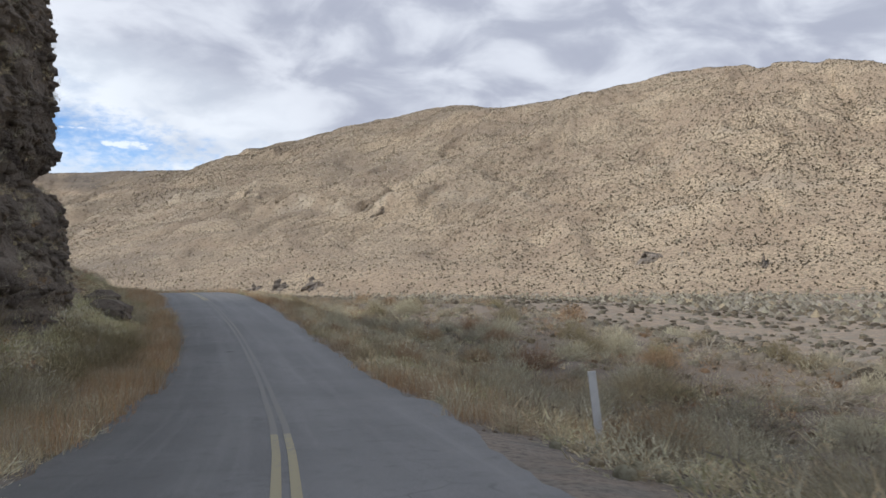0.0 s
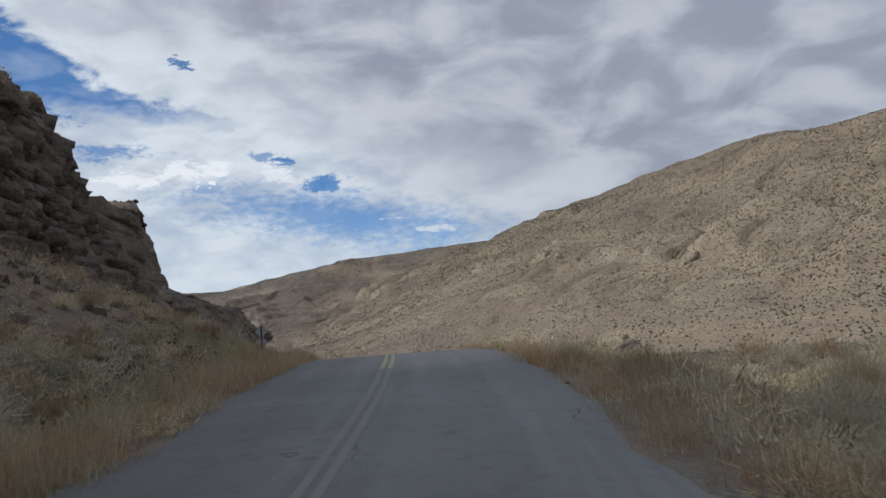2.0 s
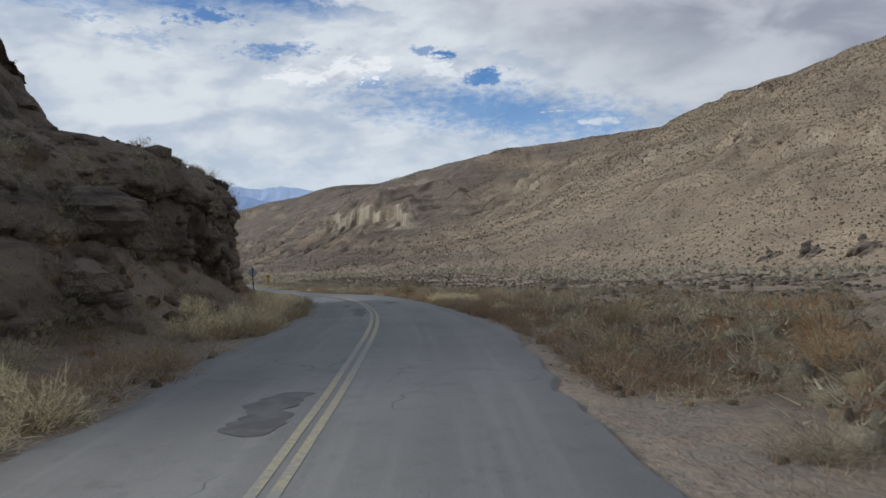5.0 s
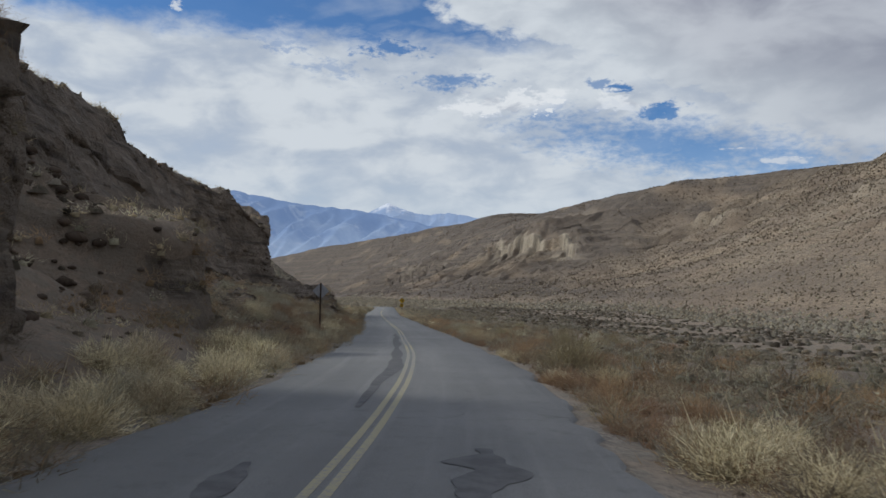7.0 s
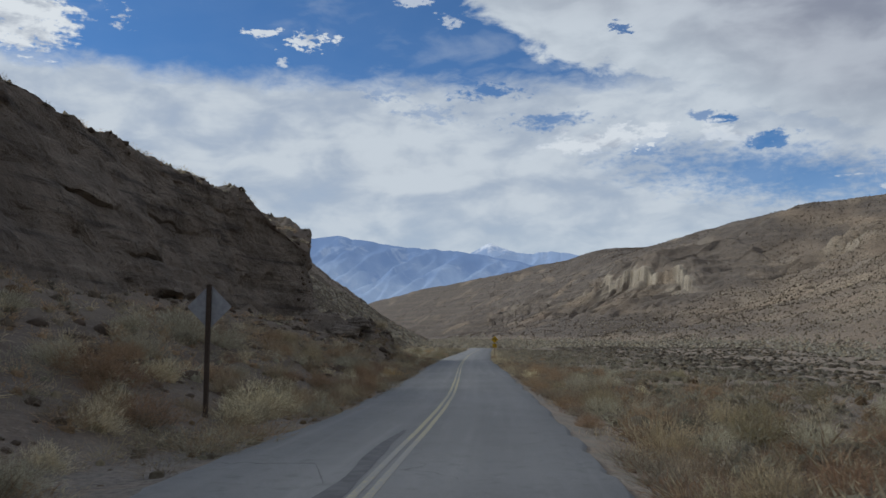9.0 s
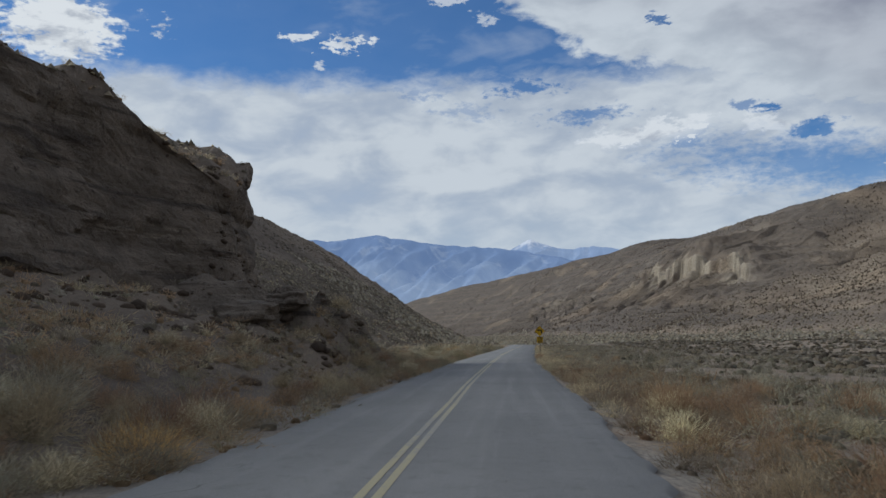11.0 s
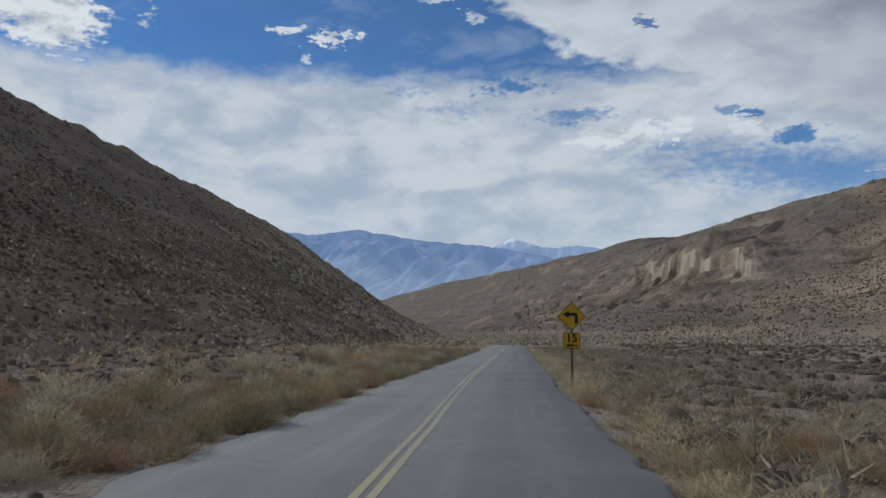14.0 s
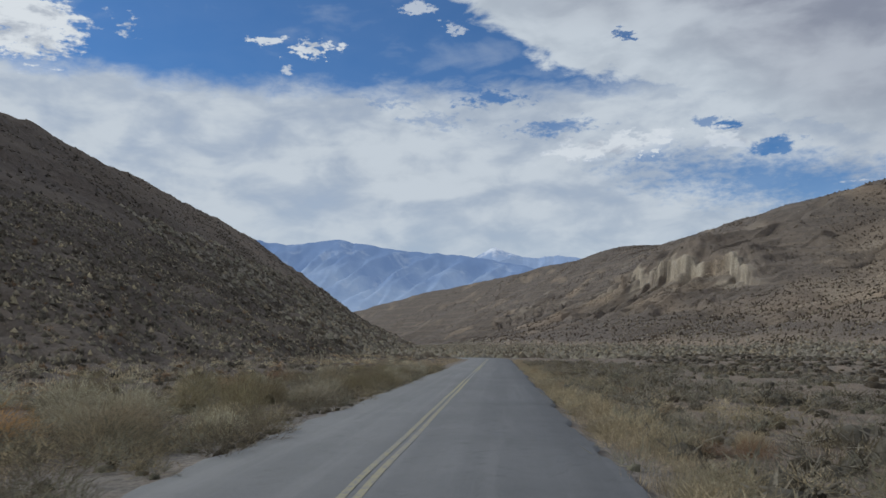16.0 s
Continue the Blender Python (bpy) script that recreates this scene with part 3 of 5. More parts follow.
def right_height(s, d, zr, x, y):
    """Ground to the right of the road, and its masks."""
    along, up = foot_coords(x, y)
    zf = table(FOOT_Z, along)
    zc = table(CREST_Z, along)
    # valley floor between road and hill foot
    reach = np.maximum(d - 6, 0) + 0.8 * np.maximum(s - 400, 0)
    w = np.clip(reach / np.maximum(reach - np.minimum(up, 0), 1), 0, 1)
    terrace = smooth(s, 95, 60)
    base = zr - 0.25 - 0.8 * smooth(d, 5, 30) * (1 - terrace)
    base = base - terrace * (1.2 * smooth(d, 3.5, 9) + 4.2 * smooth(d, 22, 44))
    floor_ = base * (1 - w) + zf * w
    rough = fbm(x / 9.0, y / 9.0, 3, 5) * 0.35 * smooth(d, 5, 14) + fbm(x / 45.0, y / 45.0, 3, 9) * 0.8 * smooth(d, 14, 50)
    rough = rough + fbm(x / 2.2, y / 2.2, 2, 12) * 0.10 * smooth(d, 3.6, 6)
    # hillside
    gully = -np.sqrt(fbm(along / 46.0 + 0.5 * fbm(along / 50.0, up / 50.0, 2, 3), up / 200.0, 4, 21) ** 2 + 0.015) * 9.0 * smooth(up, 0, 90)
    gully = gully + fbm(along / 140.0, up / 140.0, 3, 31) * 7.0 * smooth(up, 10, 120) + fbm(x / 11.0, y / 11.0, 3, 41) * 0.8 * smooth(up, 0, 20)
    crest = zc + 0.04 * np.clip(up - 320, -320, 400) + 0.06 * gully
    steeper = 0.035 * smooth(along, 600, 700) * smooth(along, 850, 810)
    hill = smin(zf + (table(SLOPE, along) + steeper) * up + 0.0004 * up * np.clip(up, 0, 320) + gully, crest, 16.0)
    # ribbed, washed-out toes under the bluff and on the far spurs
    rib = np.abs(fbm(along / 17.0 + 0.35 * fbm(along / 20.0, up / 20.0, 2, 63), up / 90.0, 3, 65))
    wash = smooth(along, 930, 980) * smooth(up, 25, 70) * smooth(up, 150, 118) + 0.7 * smooth(along, 1180, 1260) * smooth(up, 5, 40) * smooth(up, 190, 120)
    hill = hill - rib * np.interp(along, (900, 960, 1180, 1260), (22.0, 8.0, 8.0, 20.0)) * np.clip(wash, 0, 1)
    # a line of washed-out steps half way up
    line = np.interp(along, (430, 529, 605, 688, 755, 828, 850, 937, 1000), (112, 117, 137, 170, 172, 187, 205, 214, 216)) + 14 * fbm(along / 40.0, 0 * along, 3, 69)
    step = np.clip(0.25 + 1.5 * fbm(along / 26.0, 0 * along, 3, 73), 0, 1) * smooth(along, 420, 470) * smooth(along, 990, 940)
    hill = hill + 8.0 * step * smooth(up, line - 3, line + 5) * np.exp(-np.clip(up - line, 0, 400) / 45.0)
    # pale patches, and the bench that carries the banded bluff
    patch = fbm(along / 34.0, up / 16.0, 3, 61)
    ledge = smooth(patch, 0.55, 0.75) * smooth(up, 80, 120) * smooth(up, 240, 190) * 0.3
    ledge = np.maximum(ledge, 0.7 * step * np.exp(-((up - line - 1) / 5.0) ** 2) * smooth(patch, -0.1, 0.2))
    hill = hill - 5.0 * patch_window(along, up)          # room for the carved bluff
    on_hill = smooth(up, -3, 9)
    z = np.where(up > 0, hill, floor_) + rough * (1 - on_hill)
    near = np.maximum(smooth(d, 2.6, 4.2), smooth(s, 440, 540))
    z = (zr - 0.06) * (1 - near) + z * near
    brown = (0.34 * smooth(along, 340, 580) + 0.30 * smooth(along, 820, 980) + 0.28 * smooth(along, 1050, 1250) + 0.5 * smooth(along, 1200, 1450) + 0.4 * smooth(up, 110, 20) * smooth(along, 560, 800)) * on_hill * np.clip(1 + 0.8 * fbm(along / 60.0, up / 25.0, 3, 67), 0, 1.6)
    return z, on_hill, ledge, brown


def steps(*spans):
    """Growing steps: (from, to, first step, last step) ..."""
    out = []
    for a, b, h0, h1 in spans:
        v = a
        while v < b - 1e-6:
            out.append(v)
            v += h0 + (h1 - h0) * (v - a) / (b - a)
    return np.array(out + [spans[-1][1]])


S = np.r_[-steps((60, 600, 2, 60))[::-1], steps((-59, -6, 1.6, 1.6), (-5.5, 256, 0.5, 0.5), (256.5, 355, 0.95, 0.95), (355.5, 520, 0.9, 4), (521, 1300, 4, 7), (1308, 3300, 9, 60))]
DR = steps((0, 12, 0.5, 0.5), (12.2, 150, 0.7, 3.2), (153, 640, 3.4, 4.5), (645, 1500, 6, 60))
CUTS = (3, 14, 52, 11, 30, 18)              # columns between the bends of the left bank


def ground_grid():
    c, n = axis(S)
    sg = S[:, None] + 0 * DR[None]
    d = DR[None] + 0 * sg
    x, y = c[:, 0:1] + n[:, 0:1] * d, c[:, 1:2] + n[:, 1:2] * d
    zr = c[:, 2:3] + 0 * d
    z, on_hill, ledge, brown = right_height(sg, d, zr, x, y)
    right = np.stack([x, y, z], -1)
    gravel = smooth(d, 5.2, 3.5) * 0.85 * (0.6 + 0.4 * fbm(x / 1.5, y / 1.5, 3, 77))
    brown = np.maximum(brown, (0.75 - 0.35 * smooth(sg, 150, 210)) * smooth(d, 3.8, 5.5) * smooth(d, 60, 16) * np.clip(0.8 + 0.5 * fbm(x / 6.0, y / 6.0, 3, 79), 0, 1))
    kr = np.stack([np.clip(gravel, 0, 1) * smooth(sg, 520, 420), np.clip(ledge, 0, 1), 1 - on_hill, brown], -1)
    # the left bank, column by column along its bends
    bends = left_profile(S)
    ld, lz, cols = [], [], []
    for k, m in enumerate(CUTS):
        for i in range(m):
            f = (i / m) ** (1.0 if k != 5 else 1.4)
            ld.append(bends[k][0] * (1 - f) + bends[k + 1][0] * f)
            lz.append(bends[k][1] * (1 - f) + bends[k + 1][1] * f)
            cols.append((k, f))
    ld.append(bends[6][0]), lz.append(bends[6][1]), cols.append((5, 1.0))
    ld, lz = np.array(ld).T[:, ::-1], np.array(lz).T[:, ::-1]
    cols = cols[::-1]
    k = np.array([q[0] for q in cols])[None] + 0 * ld
    f = np.array([q[1] for q in cols])[None] + 0 * ld
    sl = S[:, None] + 0 * ld
    rock_here = smooth(sl, 258, 250)
    steep = np.abs(np.gradient(lz, axis=1)) / np.maximum(np.abs(np.gradient(ld, axis=1)), 0.02)
    cliff = np.where(k >= 2, smooth(steep, 0.75, 1.5), 0.0)
    cliff = np.maximum(cliff, np.where((k == 3) & (sl > 92) & (sl < 136), 0.7, 0.0))
    cliff = np.maximum(cliff, np.where((k == 1), smooth(f, 0.88, 1.0), 0.0)) * rock_here
    mound = np.exp(-((sl - 231) / 8.5) ** 2) * smooth(-ld, 5.0, 7.2) * smooth(-ld, 18, 12) * np.where(k <= 2, 1.0, 0.0)
    lz = lz + 2.0 * mound * (1 + 0.8 * fbm(sl / 2.0, ld / 2.0, 3, 82)) + 0.5 * mound * fbm(sl / 0.8, ld / 0.8, 2, 84)
    cliff = np.maximum(cliff, smooth(mound, 0.3, 0.5) * 0.8)
    # bedded rock: thick beds with rounded noses, dark partings between them and upright joints
    zz = lz + 0.7 * fbm(sl / 22.0, lz / 14.0, 2, 81) + 0.012 * sl
    thick_ = np.where(sl < 46, 0.8, np.where(sl < 87, 1.1, np.where(sl < 141, 2.1, 3.3)))
    layer = np.floor(zz / thick_)
    fr = zz / thick_ - layer
    run = vnoise(sl / 7.0 + 3.1 * layer, layer * 5.3, 83)
    block = hash2(layer, np.floor(sl / (2.2 + 4.0 * hash2(layer, layer * 0, 7)) + 0.5 * vnoise(sl / 1.5, lz / 1.2, 4)), 86) - 0.5
    nose = 1 - np.abs(2 * fr - 1) ** 3
    parting = np.exp(-((fr - 0.04) / 0.05) ** 2) * smooth(vnoise(sl / 9.0, layer * 3.7, 89), np.where(sl < 141, -0.3, 0.0), np.where(sl < 141, 0.3, 0.5))
    rocky_a = smooth(sl, 88, 86)           # shattered rather than bedded
    face = (0.45 - 0.2 * rocky_a) * run + (0.24 + 0.10 * rocky_a) * block + (0.2 - 0.08 * rocky_a) * nose - (0.34 - 0.14 * rocky_a) * parting
    face = face + (0.75 - 0.3 * rocky_a) * fbm(sl / 8.0, lz / 5.0, 3, 85, 0.5) + (0.11 + 0.16 * rocky_a) * fbm(sl / 1.1, lz / 0.8, 3, 88, 0.6) - 0.25
    face = face - 0.7 * smooth(sl, 110, 113) * smooth(sl, 141, 138) * smooth(lz, 4.6, 6.4)
    # a long hollow under the middle rock
    hollow = np.exp(-((lz - (3.3 - 0.21 * (sl - 121))) / np.interp(sl, (119, 124, 131), (0.75, 0.55, 0.35))) ** 2) * smooth(sl, 119.0, 121.0) * smooth(sl, 132.5, 129)
    face = face - 1.9 * hollow
    face = face * (1 - 0.65 * np.exp(-((sl - 45.6) / 1.3) ** 2))
    face = np.where(sl < 46, 0.8 * face - 0.35 - 0.25 * smooth(lz, 6.5, 8.0), face)
    ld = ld + cliff * face * np.clip((-ld - 5.0) / 3.0, 0.25, 1.0)
    ld = ld - 1.1 * cliff * smooth(sl, 47, 45) * np.exp(-((lz - 6.6) / 0.8) ** 2)
    lz = lz + cliff * 0.3 * fbm(sl / 2.0, lz / 2.0, 3, 91)
    soft = (1 - cliff)
    amp = np.where(k == 0, 0.03, np.where(k == 1, 0.10 + 0.4 * f, 1.0))
    lz = lz + soft * amp * (0.9 * fbm(sl / 10.0, ld / 7.0, 4, 95) + 0.35 * fbm(sl / 2.0, ld / 2.0, 3, 97))
    # rock ledges that break out of the upper slope
    led = np.floor((lz + 0.8 * fbm(sl / 18.0, ld / 18.0, 3, 99)) / 2.4)
    lz = lz + np.where((k == 3) | (k == 5), 1, 0) * rock_here * 0.9 * (hash2(led, np.floor(sl / 15.0), 101) - 0.3) * smooth(f, 0.0, 0.15)
    lx, ly = c[:, 0:1] + n[:, 0:1] * ld, c[:, 1:2] + n[:, 1:2] * ld
    far_z, far_hill, far_ledge, far_brown = right_height(sl, 0 * ld, c[:, 2:3] + 0 * ld, lx, ly)
    near_z = c[:, 2:3] + lz
    both = near_z + (np.maximum(near_z, far_z) - near_z) * smooth(sl, 440, 540)
    far_w = smooth(sl, 640, 900)
    left = np.stack([lx, ly, both * (1 - far_w) + far_z * far_w], -1)
    lg = smooth(-ld, 6.0, 3.8) * (0.6 + 0.4 * fbm(sl / 1.5, ld / 1.5, 3, 78))
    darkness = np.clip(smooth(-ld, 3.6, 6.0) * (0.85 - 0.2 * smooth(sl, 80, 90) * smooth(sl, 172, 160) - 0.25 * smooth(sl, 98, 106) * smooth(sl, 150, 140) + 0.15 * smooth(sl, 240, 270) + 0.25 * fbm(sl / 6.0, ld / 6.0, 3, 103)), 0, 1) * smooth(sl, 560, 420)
    darkness = np.maximum(darkness, far_brown * far_w)
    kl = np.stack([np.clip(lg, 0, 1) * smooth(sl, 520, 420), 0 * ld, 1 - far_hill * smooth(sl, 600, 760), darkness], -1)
    grid = np.concatenate([left, right], 1)
    kind = np.concatenate([kl, kr], 1)
    cliffness = np.concatenate([cliff, 0 * d], 1)
    dd = np.concatenate([ld, d], 1)
    return grid, kind, cliffness, dd


GRID, KIND, CLIFF, DIST = ground_grid()
NS = len(GRID)


def sheet(name, grid, materials, face_material=None, kind=None):
    ns, nd = grid.shape[:2]
    idx = np.arange(ns * nd).reshape(ns, nd)
    quads = np.stack([idx[:-1, :-1], idx[:-1, 1:], idx[1:, 1:], idx[1:, :-1]], -1).reshape(-1, 4)
    me = bpy.data.meshes.new(name)
    me.vertices.add(ns * nd)
    me.vertices.foreach_set("co", grid.astype(np.float32).ravel())
    me.loops.add(quads.size)
    me.loops.foreach_set("vertex_index", quads.astype(np.int32).ravel())
    me.polygons.add(len(quads))
    me.polygons.foreach_set("loop_start", np.arange(0, quads.size, 4, dtype=np.int32))
    for m in materials:
        me.materials.append(m)
    if face_material is not None:
        me.polygons.foreach_set("material_index", face_material.astype(np.int32).ravel())
    flat = np.zeros(len(quads), bool) if face_material is None else face_material.astype(bool).ravel()
    me.polygons.foreach_set("use_smooth", ~flat)
    me.update(calc_edges=True)
    if kind is not None:
        a = me.attributes.new("kind", "FLOAT_COLOR", "POINT")
        a.data.foreach_set("color", kind.astype(np.float32).ravel())
    me.validate()
    return new(name, me)


fm = CLIFF[:-1, :-1] > 0.42
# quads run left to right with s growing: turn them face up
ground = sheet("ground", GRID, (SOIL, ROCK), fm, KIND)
tagged(ground, "tan desert ground, hillsides and dark bedded rock cliffs", "ground", kind="structure")


def pick(count, weight, seed, s_lo, s_hi):
    """Random places on the ground, by a weight on its cells. Returns places, s and d."""
    rng = np.random.default_rng(seed)
    cell = np.cross(GRID[1:, :-1] - GRID[:-1, :-1], GRID[:-1, 1:] - GRID[:-1, :-1])
    area = np.linalg.norm(cell, axis=-1)
    s2 = (S[:-1, None] + S[1:, None]) / 2 + 0 * area
    d2 = (DIST[:-1, :-1] + DIST[1:, 1:]) / 2
    w = area * weight(s2, d2, GRID[:-1, :-1], CLIFF[:-1, :-1], KIND[:-1, :-1]) * (s2 > s_lo) * (s2 < s_hi)
    cdf = np.cumsum(w.ravel())
    hit = np.searchsorted(cdf, rng.random(count) * cdf[-1])
    i, j = np.unravel_index(np.minimum(hit, w.size - 1), w.shape)
    u, v = rng.random(count)[:, None], rng.random(count)[:, None]
    p = (GRID[i, j] * (1 - u) + GRID[i + 1, j] * u) * (1 - v) + (GRID[i, j + 1] * (1 - u) + GRID[i + 1, j + 1] * u) * v
    return p, s2[i, j], d2[i, j], KIND[i, j]


def mesh_from(name, verts, tris, mat, tint=None, smooth_faces=False):
    me = bpy.data.meshes.new(name)
    me.vertices.add(len(verts))
    me.vertices.foreach_set("co", np.asarray(verts, np.float32).ravel())
    me.loops.add(tris.size)
    me.loops.foreach_set("vertex_index", np.asarray(tris, np.int32).ravel())
    me.polygons.add(len(tris))
    me.polygons.foreach_set("loop_start", np.arange(0, tris.size, tris.shape[1], dtype=np.int32))
    me.materials.append(mat)
    if smooth_faces:
        me.polygons.foreach_set("use_smooth", np.ones(len(tris), bool))
    me.update(calc_edges=True)
    if tint is not None:
        a = me.attributes.new("tint", "FLOAT_COLOR", "POINT")
        a.data.foreach_set("color", np.asarray(tint, np.float32).ravel())
    return me


def part(name, bm, mat, parent=None, label=""):
    me = bpy.data.meshes.new(name)
    bm.to_mesh(me)
    bm.free()
    me.materials.append(mat)
    ob = new(name, me)
    ob.parent = parent
    return tagged(ob, label) if label else ob


# ---- road ----


def ribbon(s, left, right, lift, name, mat, thick=0.0):
    """A strip along the road between two offsets, which may vary along it."""
    p, n = road_line(s)
    rows = []
    for off in (left, left * 0.5 + right * 0.5, right):
        q = np.empty((len(s), 3))
        q[:, :2] = p[:, :2] + n * off[:, None]
        q[:, 2] = p[:, 2] + lift + 0.02 * (1 - (off / 3.0) ** 2)
        rows.append(q)
    if thick:
        for k, off in ((0, left - 0.10), (2, right + 0.10)):
            q = rows[k].copy()
            q[:, :2] = p[:, :2] + n * off[:, None]
            q[:, 2] -= thick
            rows.insert(0 if k == 0 else len(rows), q)
    offs = [left, left * 0.5 + right * 0.5, right]
    offs = [left] + offs + [right] if thick else offs
    run_ = np.stack([np.stack([0.5 + o / 8.0, s / 1000.0, 0 * s, 0 * s + 1], -1) for o in offs], 1)
    return sheet(name, np.stack(rows, 1), (mat,), None, run_)


BEND_AT, BEND_R = 392.0, 120.0
bend_p, bend_n = axis(np.array([BEND_AT]))


def road_line(s):
    """The road leaves the axis beyond BEND_AT, in a tight left bend."""
    p, n = axis(np.minimum(s, BEND_AT))
    a = np.maximum(s - BEND_AT, 0) / BEND_R
    t0 = np.array((-bend_n[0, 1], bend_n[0, 0]))
    far = s > BEND_AT
    arc = bend_p[0, :2] + BEND_R * (np.sin(a)[:, None] * t0 - (1 - np.cos(a))[:, None] * bend_n[0])
    p = p.copy()
    p[far, :2] = arc[far]
    n = np.where(far[:, None], np.cos(a)[:, None] * bend_n[0] + np.sin(a)[:, None] * t0, n)
    return p, n


rs = np.arange(-60, 470, 0.3)
wob = fbm(rs / 3.0, rs * 0, 3, 201) * 0.13 + fbm(rs / 0.8, rs * 0 + 4, 3, 205) * 0.08
wob2 = fbm(rs / 3.0, rs * 0 + 9, 3, 203) * 0.13 + fbm(rs / 0.8, rs * 0 + 7, 3, 207) * 0.08
road = ribbon(rs, -2.64 + wob, 2.95 + 0.2 * smooth(rs, 195, 235) - 0.4 * smooth(rs, 55, 63) * smooth(rs, 90, 80) - 0.45 * smooth(rs, 15, 8) + wob2, 0.0, "road", ASPHALT, 0.12)
tagged(road, "grey worn two-lane asphalt road with crumbling edges", "road", kind="structure")
for piece, paint in ((rs[rs <= 11.8], YELLOW), (rs[(rs >= 11.6) & (rs <= 52)], FADED), (rs[rs >= 52], YELLOW)):
    wander = 0.012 * fbm(piece / 4.0, piece * 0, 2, 211) + np.interp(piece, (10, 20, 30, 45, 60, 75, 90, 100, 135, 148, 160, 215, 240, 257, 268, 276, 285), (0.08, 0.0, -0.08, -0.12, -0.08, -0.08, -0.02, 0.0, 0.05, 0.1, 0.03, -0.02, 0.14, 0.22, 0.05, -0.06, -0.06))
    for a, b in ((-0.14, -0.04), (0.04, 0.14)):
        line = ribbon(piece, a + wander, b + wander, 0.004, "centre_line", paint)
        line.parent = road


def tar_patch(s0, s1, d0, d1, seed):
    """A dark repair or stain with a ragged outline, lying on the asphalt."""
    s = np.linspace(s0, s1, 48)
    f = np.sin(np.linspace(0.05, math.pi - 0.05, 48)) ** 0.5
    mid, half = (d0 + d1) / 2, (d1 - d0) / 2
    wave = min(1.9, 5.0 / (s1 - s0))
    a = mid - half * f * (1 + 0.7 * fbm(s * wave, s * 0, 3, seed))
    b = mid + half * f * (1 + 0.7 * fbm(s * wave, s * 0 + 5, 3, seed))
    ob = ribbon(s, a, b, 0.0035, "tar_patch", TAR)
    ob.parent = road
    return ob


for row in ((113.5, 122.5, -0.72, -0.24, 1), (126.8, 129.6, 1.2, 1.75, 2), (125.0, 128.5, -1.05, -0.75, 3), (133, 152, -0.55, -0.22, 4), (150, 171, -0.5, -0.2, 5),
            (94, 96.5, -0.9, -0.2, 6), (30.7, 31.0, -0.85, -0.6, 7)):
    tar_patch(*row)

# ---- far ranges ----


def range_sheet(name, az, crest, dist, mat, seed, depth=900.0):
    a = np.radians(np.linspace(az[0], az[-1], 300))[:, None]
    v = np.linspace(0, 1, 40)[None]
    top = np.interp(np.degrees(a), az, crest)
    r = dist - depth * (1 - v) ** 0.9 + 0 * a
    ridge = np.abs(fbm(a * 22 + v * 2.5, v * 1.6 + a * 5, 4, seed))
    z = np.tan(np.radians(top)) * dist * v ** 0.8 * (1 - 0.30 * ridge * (1 - v) * v * 4) + fbm(a * 90, v * 3 + a * 20, 3, seed + 5) * 5 * v
    return sheet(name, np.stack([-np.sin(a) * r - 80, np.cos(a) * r + 110, z - 20 + 0 * a], -1)[::-1], (mat,))


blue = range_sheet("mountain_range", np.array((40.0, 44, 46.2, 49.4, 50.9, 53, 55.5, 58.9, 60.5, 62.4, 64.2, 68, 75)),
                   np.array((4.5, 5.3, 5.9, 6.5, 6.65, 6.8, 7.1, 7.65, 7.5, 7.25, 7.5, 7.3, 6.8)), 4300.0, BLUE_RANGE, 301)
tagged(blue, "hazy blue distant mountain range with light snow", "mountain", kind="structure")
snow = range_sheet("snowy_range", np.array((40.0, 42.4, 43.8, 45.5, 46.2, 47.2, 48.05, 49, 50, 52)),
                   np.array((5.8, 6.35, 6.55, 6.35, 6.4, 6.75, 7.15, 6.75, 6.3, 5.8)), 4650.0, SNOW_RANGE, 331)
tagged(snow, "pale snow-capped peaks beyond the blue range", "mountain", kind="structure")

# ---- rock on the hillside ----


def outcrop(along, up, wide, high, deep, seed, mat):
    """A ledge of rock that breaks out of the hillside: a layered, overhanging face."""
    u = np.linspace(-1, 1, 36)[:, None]
    v = np.linspace(0, 1, 14)[None]
    env = (1 - np.abs(u) ** 2.5)
    al = along + u * wide / 2
    bulge = deep * env * np.sin(v * math.pi * 0.8 + 0.35) + 0.35 * high * fbm(u * 4 + seed, v * 3 + 0 * u, 4, seed, 0.6) * env
    bulge = bulge + 0.10 * high * (np.floor(v * 4 + 0.5 * vnoise(u * 5, 0 * u, seed + 3)) % 2)
    x, y = hill_point(al + 0 * v, up + v * high * 1.1 - bulge + 1.5)
    base = right_height(300 + 0 * x, 300 + 0 * x, 0 * x, *hill_point(al, up + 0 * al))[0]
    z = base - 0.6 + v * (high * env * (0.8 + 0.3 * fbm(u * 3, 0 * u, 2, seed + 9)) + 0.3)
    ob = sheet("rock_outcrop", np.stack([x, y, z], -1), (mat,), None, np.full(x.shape + (4,), 0.55))
    return tagged(ob, "weathered tan rock ledge breaking out of the hillside", "rock", "ledges on the hillside")


